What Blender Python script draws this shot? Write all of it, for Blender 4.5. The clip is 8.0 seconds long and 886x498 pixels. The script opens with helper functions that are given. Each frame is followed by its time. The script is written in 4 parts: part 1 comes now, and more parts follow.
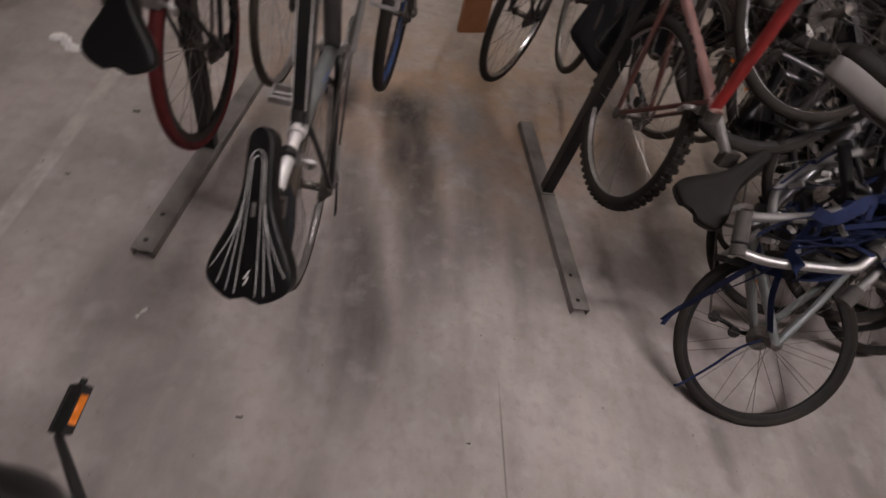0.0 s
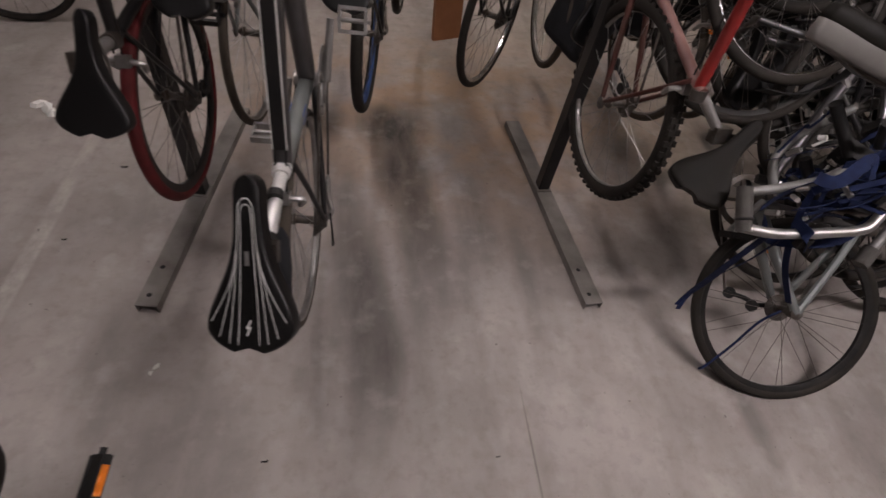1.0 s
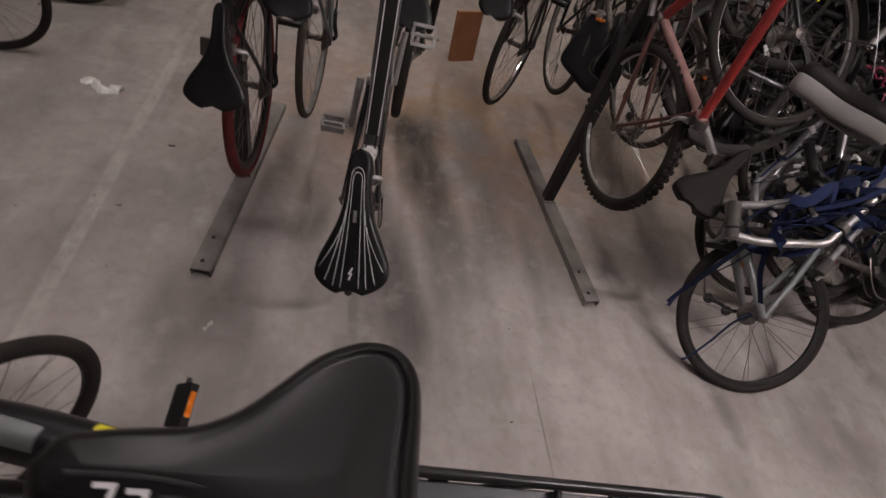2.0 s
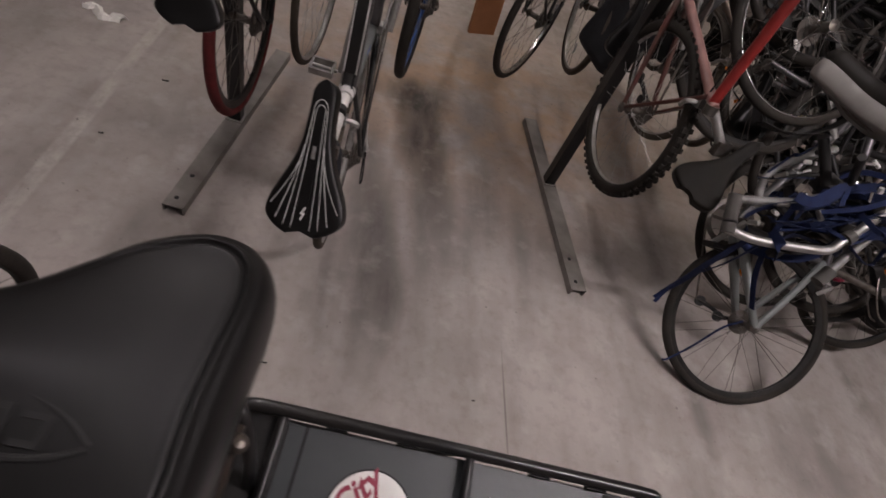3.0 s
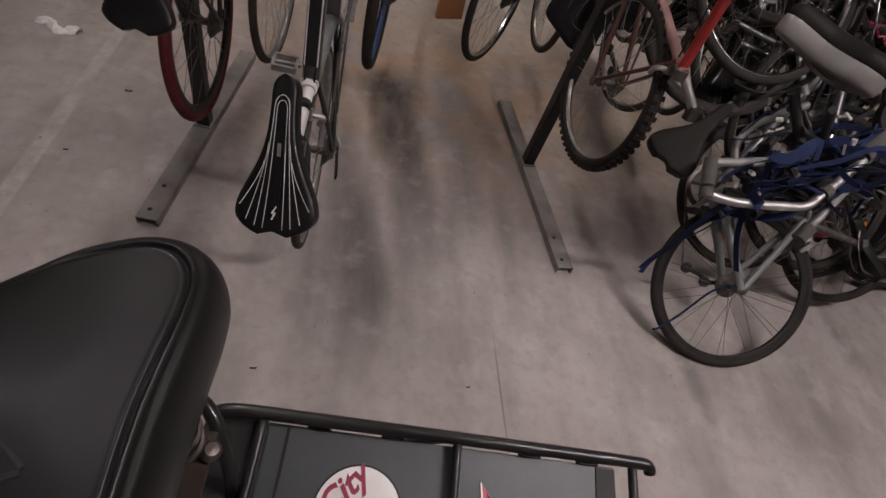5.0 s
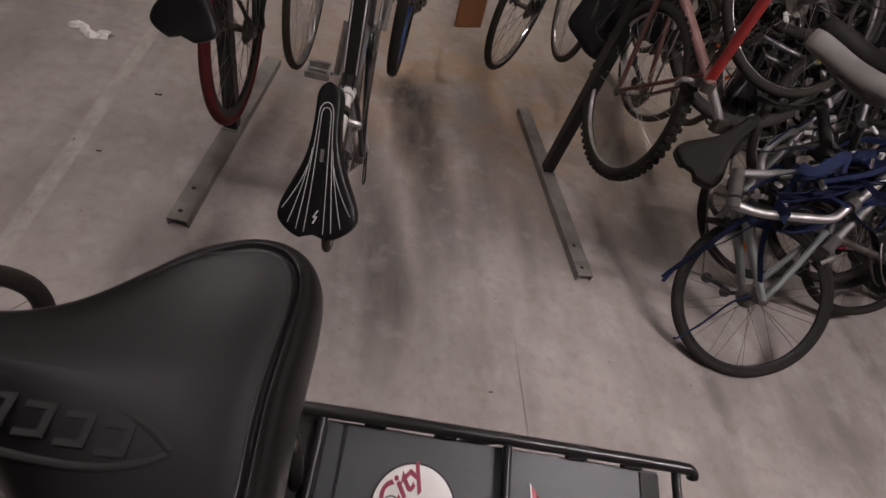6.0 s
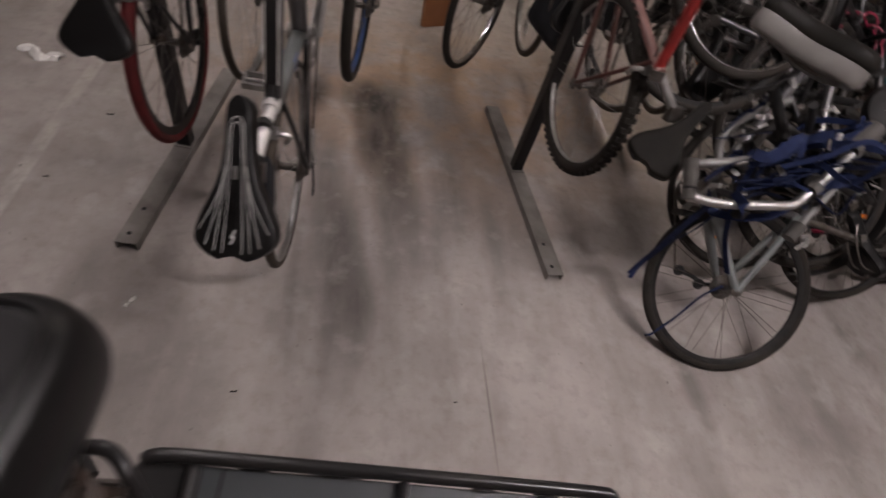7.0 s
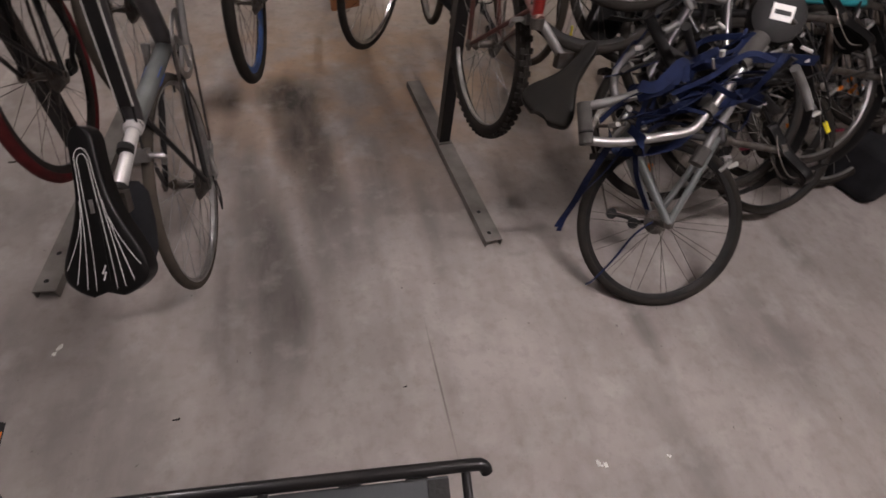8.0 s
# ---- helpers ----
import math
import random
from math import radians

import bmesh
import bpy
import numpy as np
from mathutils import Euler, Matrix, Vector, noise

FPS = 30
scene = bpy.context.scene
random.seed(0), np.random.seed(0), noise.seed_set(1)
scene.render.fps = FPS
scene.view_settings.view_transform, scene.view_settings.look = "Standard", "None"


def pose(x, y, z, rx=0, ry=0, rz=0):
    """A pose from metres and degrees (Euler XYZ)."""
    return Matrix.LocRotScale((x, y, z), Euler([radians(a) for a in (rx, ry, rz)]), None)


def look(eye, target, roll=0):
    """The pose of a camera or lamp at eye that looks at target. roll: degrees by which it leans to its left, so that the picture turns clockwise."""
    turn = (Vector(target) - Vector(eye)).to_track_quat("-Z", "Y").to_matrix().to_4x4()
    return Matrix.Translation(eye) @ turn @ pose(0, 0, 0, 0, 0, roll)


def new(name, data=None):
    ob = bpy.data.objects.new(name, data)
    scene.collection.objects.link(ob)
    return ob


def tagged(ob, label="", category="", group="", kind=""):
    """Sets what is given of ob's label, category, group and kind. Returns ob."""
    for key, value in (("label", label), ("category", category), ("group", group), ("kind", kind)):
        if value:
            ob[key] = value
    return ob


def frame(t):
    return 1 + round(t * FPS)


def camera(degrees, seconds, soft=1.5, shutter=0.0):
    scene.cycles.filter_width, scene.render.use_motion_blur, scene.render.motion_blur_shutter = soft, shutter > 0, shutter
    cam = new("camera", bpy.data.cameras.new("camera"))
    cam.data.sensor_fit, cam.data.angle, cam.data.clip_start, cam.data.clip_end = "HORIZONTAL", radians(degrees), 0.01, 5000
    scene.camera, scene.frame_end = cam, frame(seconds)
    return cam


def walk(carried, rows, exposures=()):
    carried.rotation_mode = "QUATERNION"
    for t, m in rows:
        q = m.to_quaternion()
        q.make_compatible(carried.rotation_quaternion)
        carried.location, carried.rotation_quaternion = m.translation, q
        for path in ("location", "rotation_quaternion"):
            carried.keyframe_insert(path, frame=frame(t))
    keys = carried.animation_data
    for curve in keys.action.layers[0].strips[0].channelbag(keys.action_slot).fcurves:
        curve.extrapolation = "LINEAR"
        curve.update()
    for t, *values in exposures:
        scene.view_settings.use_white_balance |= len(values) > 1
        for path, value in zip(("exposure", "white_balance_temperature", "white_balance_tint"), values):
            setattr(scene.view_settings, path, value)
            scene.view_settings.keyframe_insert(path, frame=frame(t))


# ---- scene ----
cam = camera(84.0, 8.0, shutter=0.8)
PATH = [
    (0, (0.027, 0.103, 1.565), (0.38, 1.358, 0.048), 20.5),
    (0.5, (0.099, 0.139, 1.558), (0.436, 1.422, 0.061), 13.8),
    (1, (0.043, 0.142, 1.576), (0.369, 1.411, 0.065), 11.6),
    (1.5, (-0.143, -0.021, 1.635), (0.224, 1.235, 0.123), 14.9),
    (1.7, (-0.244, -0.068, 1.644), (0.192, 1.253, 0.207), 17.1),
    (3, (-0.084, -0.084, 1.551), (0.331, 1.199, 0.074), 25.3),
    (3.5, (-0.03, -0.056, 1.556), (0.409, 1.175, 0.042), 22.2),
    (4, (-0.021, -0.061, 1.543), (0.44, 1.133, 0.006), 22.7),
    (4.5, (-0.046, -0.066, 1.545), (0.424, 1.155, 0.033), 23.4),
    (5.8, (-0.056, -0.101, 1.537), (0.376, 1.175, 0.059), 19.7),
    (6, (-0.123, -0.092, 1.542), (0.309, 1.18, 0.06), 22.0),
    (6.5, (-0.086, -0.082, 1.54), (0.339, 1.189, 0.055), 20.6),
    (7, (0.045, -0.045, 1.556), (0.465, 1.225, 0.07), 18.4),
    (7.5, (0.215, -0.046, 1.568), (0.65, 1.174, 0.044), 13.0),
    (8, (0.27, -0.055, 1.583), (0.73, 1.139, 0.046), 9.8),
]
walk(cam, [(t, look(eye, target, roll)) for t, eye, target, roll in PATH])

# ---- light ----
world = bpy.data.worlds.new("world")
scene.world = world
world.use_nodes = True
world.node_tree.nodes["Background"].inputs[0].default_value = (0.9, 0.8, 0.7, 1)
world.node_tree.nodes["Background"].inputs[1].default_value = 0.04
scene.view_settings.exposure = 0.0


# ---- materials ----
def rgb(c):
    return (c[0], c[1], c[2], 1.0)


def material(name, colour, rough=0.5, metal=0.0, vary=0.15, scale=12.0, bump=0.05, bump_scale=60.0, dirt=None, coat=0.0, spread=0.0, sheen=0.5):
    """Two scales of colour change, fine relief, and a grime that gathers in patches."""
    m = bpy.data.materials.new(name)
    m.use_nodes = True
    nt = m.node_tree
    b = nt.nodes["Principled BSDF"]
    tc = nt.nodes.new("ShaderNodeTexCoord")
    n1 = nt.nodes.new("ShaderNodeTexNoise")
    n1.inputs["Scale"].default_value, n1.inputs["Detail"].default_value = scale, 6
    n2 = nt.nodes.new("ShaderNodeTexNoise")
    n2.inputs["Scale"].default_value, n2.inputs["Detail"].default_value = bump_scale, 4
    for n in (n1, n2):
        nt.links.new(tc.outputs["Object"], n.inputs["Vector"])
    ramp = nt.nodes.new("ShaderNodeValToRGB")
    ramp.color_ramp.elements[0].position, ramp.color_ramp.elements[1].position = 0.3, 0.75
    low = dirt or tuple(c * (1 - vary) for c in colour)
    high = tuple(min(1, c * (1 + vary)) for c in colour)
    ramp.color_ramp.elements[0].color, ramp.color_ramp.elements[1].color = rgb(low if dirt is None else tuple(colour)), rgb(high if dirt is None else tuple(low))
    nt.links.new(n1.outputs["Fac"], ramp.inputs["Fac"])
    out = ramp.outputs["Color"]
    if spread:
        info = nt.nodes.new("ShaderNodeObjectInfo")
        hsv = nt.nodes.new("ShaderNodeHueSaturation")
        mp = nt.nodes.new("ShaderNodeMapRange")
        mp.inputs["To Min"].default_value, mp.inputs["To Max"].default_value = 1 - spread, 1 + spread
        nt.links.new(info.outputs["Random"], mp.inputs["Value"])
        nt.links.new(mp.outputs["Result"], hsv.inputs["Value"])
        nt.links.new(out, hsv.inputs["Color"])
        out = hsv.outputs["Color"]
    nt.links.new(out, b.inputs["Base Color"])
    rm = nt.nodes.new("ShaderNodeMapRange")
    rm.inputs["To Min"].default_value, rm.inputs["To Max"].default_value = max(0.05, rough - 0.1), min(1, rough + 0.12)
    nt.links.new(n1.outputs["Fac"], rm.inputs["Value"])
    nt.links.new(rm.outputs["Result"], b.inputs["Roughness"])
    b.inputs["Metallic"].default_value = metal
    b.inputs["Coat Weight"].default_value = coat
    b.inputs["Specular IOR Level"].default_value = sheen
    if bump:
        bp = nt.nodes.new("ShaderNodeBump")
        bp.inputs["Strength"].default_value, bp.inputs["Distance"].default_value = bump, 0.004
        nt.links.new(n2.outputs["Fac"], bp.inputs["Height"])
        nt.links.new(bp.outputs["Normal"], b.inputs["Normal"])
    return m


RUBBER = material("tyre_rubber", (0.012, 0.0105, 0.0095), 0.75, dirt=(0.028, 0.023, 0.019), scale=9, bump=0.3, bump_scale=90, sheen=0.2)
DUSTY = material("dusty_tyre_rubber", (0.035, 0.03, 0.026), 0.85, dirt=(0.09, 0.074, 0.058), scale=7, bump=0.3, bump_scale=90, sheen=0.2)
REDRUB = material("red_tyre_rubber", (0.13, 0.016, 0.018), 0.65, dirt=(0.06, 0.014, 0.014), scale=14, bump=0.2, sheen=0.2)
BLUERUB = material("blue_tyre_rubber", (0.035, 0.09, 0.26), 0.6, dirt=(0.03, 0.05, 0.11), scale=14, bump=0.2, sheen=0.2)
POLISH = material("bright_polished_alloy", (0.72, 0.7, 0.69), 0.3, 0.45, dirt=(0.6, 0.58, 0.56), scale=20, bump=0.02)
ALLOY = material("brushed_alloy", (0.36, 0.35, 0.345), 0.4, 0.75, dirt=(0.22, 0.205, 0.19), scale=20)
CHROME = material("worn_chrome", (0.75, 0.75, 0.76), 0.18, 1.0, dirt=(0.45, 0.42, 0.4), scale=25, bump=0.02)
STEEL = material("dull_steel", (0.16, 0.15, 0.14), 0.45, 0.8, dirt=(0.07, 0.052, 0.04), scale=30)
BLACKM = material("black_enamel", (0.008, 0.008, 0.009), 0.32, 0.0, dirt=(0.018, 0.016, 0.015), scale=8, bump=0.02, coat=0.1, sheen=0.3)
BLACKP = material("black_plastic", (0.01, 0.01, 0.0105), 0.55, dirt=(0.022, 0.02, 0.019), scale=20, bump=0.15, bump_scale=140, sheen=0.2)
RIMBLK = material("black_rim", (0.01, 0.01, 0.0105), 0.45, 0.2, dirt=(0.024, 0.021, 0.019), scale=18, sheen=0.2)
GREYF = material("grey_frame_paint", (0.085, 0.082, 0.086), 0.3, 0.5, dirt=(0.05, 0.046, 0.045), scale=7, bump=0.02, coat=0.4)
SILVERF = material("silver_frame_paint", (0.22, 0.235, 0.235), 0.4, 0.5, dirt=(0.13, 0.135, 0.13), scale=7, bump=0.03, coat=0.2)
REDF = material("red_frame_paint", (0.27, 0.018, 0.016), 0.35, 0.1, dirt=(0.11, 0.016, 0.014), scale=9, bump=0.03, coat=0.3)
PALEF = material("faded_pink_frame_paint", (0.25, 0.13, 0.115), 0.5, 0.0, dirt=(0.13, 0.06, 0.052), scale=10, bump=0.04)
DUSTRED = material("dusty_dark_red_paint", (0.075, 0.014, 0.011), 0.55, 0.0, dirt=(0.06, 0.036, 0.026), scale=14, bump=0.05)
GREYTUBE = material("dusty_grey_tube", (0.17, 0.165, 0.16), 0.5, 0.3, dirt=(0.11, 0.105, 0.1), scale=16, bump=0.05)
BLUEF = material("blue_frame_paint", (0.05, 0.12, 0.42), 0.35, 0.1, dirt=(0.04, 0.08, 0.22), scale=9, bump=0.03, coat=0.3)
TEALF = material("teal_frame_paint", (0.03, 0.3, 0.34), 0.35, 0.1, dirt=(0.03, 0.16, 0.18), scale=9, coat=0.3)
BROWNF = material("dark_brown_frame_paint", (0.07, 0.045, 0.035), 0.4, 0.2, dirt=(0.12, 0.09, 0.07), scale=9)
WHITEP = material("white_paint", (0.7, 0.69, 0.67), 0.45, dirt=(0.5, 0.48, 0.45), scale=15)
LEATHER = material("black_saddle_vinyl", (0.005, 0.0047, 0.0047), 0.34, dirt=(0.008, 0.0075, 0.0075), scale=2.5, bump=0.015, bump_scale=900, sheen=0.24)
LEATHER2 = material("grey_saddle_vinyl", (0.009, 0.0085, 0.0078), 0.45, dirt=(0.015, 0.013, 0.011), scale=11, bump=0.15, bump_scale=300, sheen=0.05)
SILVERV = material("silver_saddle_vinyl", (0.16, 0.15, 0.14), 0.35, 0.15, dirt=(0.1, 0.092, 0.085), scale=8, bump=0.1)
WEBBING = material("blue_webbing", (0.006, 0.013, 0.05), 0.8, dirt=(0.005, 0.008, 0.026), scale=40, bump=0.4, bump_scale=500, sheen=0.2)
ORANGE = material("amber_reflector", (0.75, 0.2, 0.02), 0.25, vary=0.2, scale=60, bump=0.3, bump_scale=300)
YELLOW = material("yellow_decal", (0.7, 0.62, 0.03), 0.4)
MAROON = material("maroon_print", (0.22, 0.012, 0.04), 0.5)
CARGO = material("grey_rack_tray", (0.026, 0.03, 0.033), 0.5, dirt=(0.036, 0.04, 0.042), scale=6, bump=0.1)
CARD = material("orange_brown_board", (0.34, 0.14, 0.06), 0.8, dirt=(0.25, 0.11, 0.05), scale=8, bump=0.2)
PAPER = material("crumpled_paper", (0.78, 0.76, 0.73), 0.85, vary=0.08, scale=20, bump=0.3)
GALV = material("dusty_galvanised_channel", (0.215, 0.198, 0.182), 0.75, 0.05, dirt=(0.11, 0.097, 0.086), scale=9, bump=0.15, bump_scale=80)
DARK = material("dark_hole", (0.01, 0.01, 0.01), 0.9)
FOAM = material("grey_foam", (0.06, 0.055, 0.05), 0.85, dirt=(0.04, 0.036, 0.033), scale=25, bump=0.4, bump_scale=220)
CANVAS = material("black_canvas", (0.014, 0.014, 0.016), 0.85, vary=0.4, scale=12, bump=0.4, bump_scale=260, sheen=0.2)
PLASTER = material("painted_block_wall", (0.5, 0.47, 0.43), 0.85, vary=0.12, scale=3, bump=0.3, bump_scale=40)
CEILM = material("painted_concrete_ceiling", (0.5, 0.48, 0.46), 0.9, vary=0.12, scale=2, bump=0.3, bump_scale=30)
LAMPBODY = material("white_lamp_housing", (0.7, 0.7, 0.68), 0.4)


def glow(name, colour, power):
    m = bpy.data.materials.new(name)
    m.use_nodes = True
    b = m.node_tree.nodes["Principled BSDF"]
    b.inputs["Emission Color"].default_value, b.inputs["Emission Strength"].default_value = rgb(colour), power
    return m


def concrete():
    """Worn garage slab: cloudy grey, drag streaks, soft dark ovals, a rust-brown cast near the racks."""
    m = bpy.data.materials.new("worn_concrete")
    m.use_nodes = True
    nt = m.node_tree
    b = nt.nodes["Principled BSDF"]
    tc = nt.nodes.new("ShaderNodeTexCoord")

    def noise_at(scale, stretch=(1, 1, 1), detail=5, rough=0.55, shift=(0, 0, 0)):
        mp = nt.nodes.new("ShaderNodeMapping")
        mp.inputs["Scale"].default_value, mp.inputs["Location"].default_value = stretch, shift
        n = nt.nodes.new("ShaderNodeTexNoise")
        n.inputs["Scale"].default_value, n.inputs["Detail"].default_value, n.inputs["Roughness"].default_value = scale, detail, rough
        nt.links.new(tc.outputs["Object"], mp.inputs["Vector"])
        nt.links.new(mp.outputs["Vector"], n.inputs["Vector"])
        return n.outputs["Fac"]

    def step(fac, lo, hi, a=0.0, z=1.0):
        r = nt.nodes.new("ShaderNodeMapRange")
        for k, v in (("From Min", lo), ("From Max", hi), ("To Min", a), ("To Max", z)):
            r.inputs[k].default_value = v
        nt.links.new(fac, r.inputs["Value"])
        return r.outputs["Result"]

    def mix(fac, a, c):
        x = nt.nodes.new("ShaderNodeMix")
        x.data_type = "RGBA"
        if isinstance(a, tuple):
            x.inputs["A"].default_value = rgb(a)
        else:
            nt.links.new(a, x.inputs["A"])
        x.inputs["B"].default_value = rgb(c)
        nt.links.new(fac, x.inputs["Factor"])
        return x.outputs["Result"]

    def times(a, c):
        x = nt.nodes.new("ShaderNodeMath")
        x.operation = "MULTIPLY"
        for i, v in enumerate((a, c)):
            if isinstance(v, float):
                x.inputs[i].default_value = v
            else:
                nt.links.new(v, x.inputs[i])
        return x.outputs["Value"]

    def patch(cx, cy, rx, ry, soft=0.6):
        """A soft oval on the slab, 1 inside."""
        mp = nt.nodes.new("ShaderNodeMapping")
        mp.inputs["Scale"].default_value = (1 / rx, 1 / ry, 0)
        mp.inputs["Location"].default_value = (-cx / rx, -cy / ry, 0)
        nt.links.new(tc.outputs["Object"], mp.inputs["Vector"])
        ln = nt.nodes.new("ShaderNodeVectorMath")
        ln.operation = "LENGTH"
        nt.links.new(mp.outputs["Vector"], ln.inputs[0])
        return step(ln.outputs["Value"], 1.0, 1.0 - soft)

    base = mix(step(noise_at(1.1), 0.3, 0.7), (0.295, 0.258, 0.242), (0.38, 0.338, 0.318))
    base = mix(times(step(noise_at(5, detail=8), 0.45, 0.75), 0.5), base, (0.4, 0.368, 0.35))
    base = mix(times(step(noise_at(2.6, (1, 0.4, 1), 5, 0.5), 0.44, 0.7), 0.6), base, (0.165, 0.145, 0.132))
    base = mix(times(step(noise_at(6, (1, 0.3, 1), 4, 0.5, shift=(3, 1, 0)), 0.5, 0.72), 0.4), base, (0.14, 0.124, 0.114))
    base = mix(times(step(noise_at(9, detail=5, rough=0.55), 0.48, 0.7), 0.34), base, (0.2, 0.178, 0.166))
    # rust-brown dust that gathers where the wheels drip
    base = mix(times(times(step(noise_at(3.2, detail=6), 0.36, 0.58), patch(0.55, 2.45, 1.7, 1.15, 0.75)), 0.85), base, (0.35, 0.24, 0.165))
    # soft dark ovals, broken into streaks, in front of the racks
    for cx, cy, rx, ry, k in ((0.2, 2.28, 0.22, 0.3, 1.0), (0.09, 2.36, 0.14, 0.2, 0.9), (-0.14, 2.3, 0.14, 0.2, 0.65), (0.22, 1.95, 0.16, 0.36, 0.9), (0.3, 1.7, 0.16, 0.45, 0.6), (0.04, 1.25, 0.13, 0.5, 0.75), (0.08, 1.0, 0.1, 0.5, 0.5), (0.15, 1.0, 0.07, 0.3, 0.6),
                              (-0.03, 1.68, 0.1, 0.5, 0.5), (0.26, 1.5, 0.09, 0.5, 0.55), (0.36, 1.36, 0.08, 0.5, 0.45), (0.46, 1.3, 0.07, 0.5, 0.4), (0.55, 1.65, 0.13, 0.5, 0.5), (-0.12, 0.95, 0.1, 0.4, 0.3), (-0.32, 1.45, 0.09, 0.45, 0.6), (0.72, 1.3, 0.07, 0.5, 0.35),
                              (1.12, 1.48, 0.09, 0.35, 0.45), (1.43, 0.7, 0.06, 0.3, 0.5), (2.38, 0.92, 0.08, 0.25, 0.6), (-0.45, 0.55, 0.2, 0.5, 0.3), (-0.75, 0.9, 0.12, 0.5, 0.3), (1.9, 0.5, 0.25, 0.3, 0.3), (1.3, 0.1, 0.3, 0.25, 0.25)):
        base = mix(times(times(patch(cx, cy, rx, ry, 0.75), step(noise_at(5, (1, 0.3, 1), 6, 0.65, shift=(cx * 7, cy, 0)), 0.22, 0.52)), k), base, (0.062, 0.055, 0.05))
    # pale scuffs and a worn painted line
    base = mix(times(step(noise_at(7, detail=5, rough=0.55), 0.54, 0.76), 0.4), base, (0.46, 0.43, 0.4))
    line = times(patch(-1.16, 1.6, 0.035, 2.6, 0.35), step(noise_at(6, (1, 0.5, 1), 8, 0.7), 0.4, 0.58))
    base = mix(times(line, 0.5), base, (0.5, 0.46, 0.42))
    base = mix(times(patch(0.594, 0.59, 0.005, 0.3, 0.8), 0.75), base, (0.11, 0.1, 0.09))
    # fine mottling and dark specks
    base = mix(times(step(noise_at(22, detail=4, rough=0.6), 0.5, 0.68), 0.26), base, (0.17, 0.148, 0.134))
    base = mix(times(step(noise_at(90, detail=2), 0.68, 0.76), 0.3), base, (0.13, 0.115, 0.105))
    base = mix(times(step(noise_at(38, detail=2), 0.73, 0.78), 0.8), base, (0.09, 0.08, 0.07))
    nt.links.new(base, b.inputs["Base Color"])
    nt.links.new(step(noise_at(3), 0.3, 0.7, 0.62, 0.85), b.inputs["Roughness"])
    b.inputs["Specular IOR Level"].default_value = 0.25
    bp = nt.nodes.new("ShaderNodeBump")
    bp.inputs["Strength"].default_value, bp.inputs["Distance"].default_value = 0.05, 0.004
    nt.links.new(noise_at(40, detail=5, rough=0.6), bp.inputs["Height"])
    nt.links.new(bp.outputs["Normal"], b.inputs["Normal"])
    return m


CONCRETE = concrete()


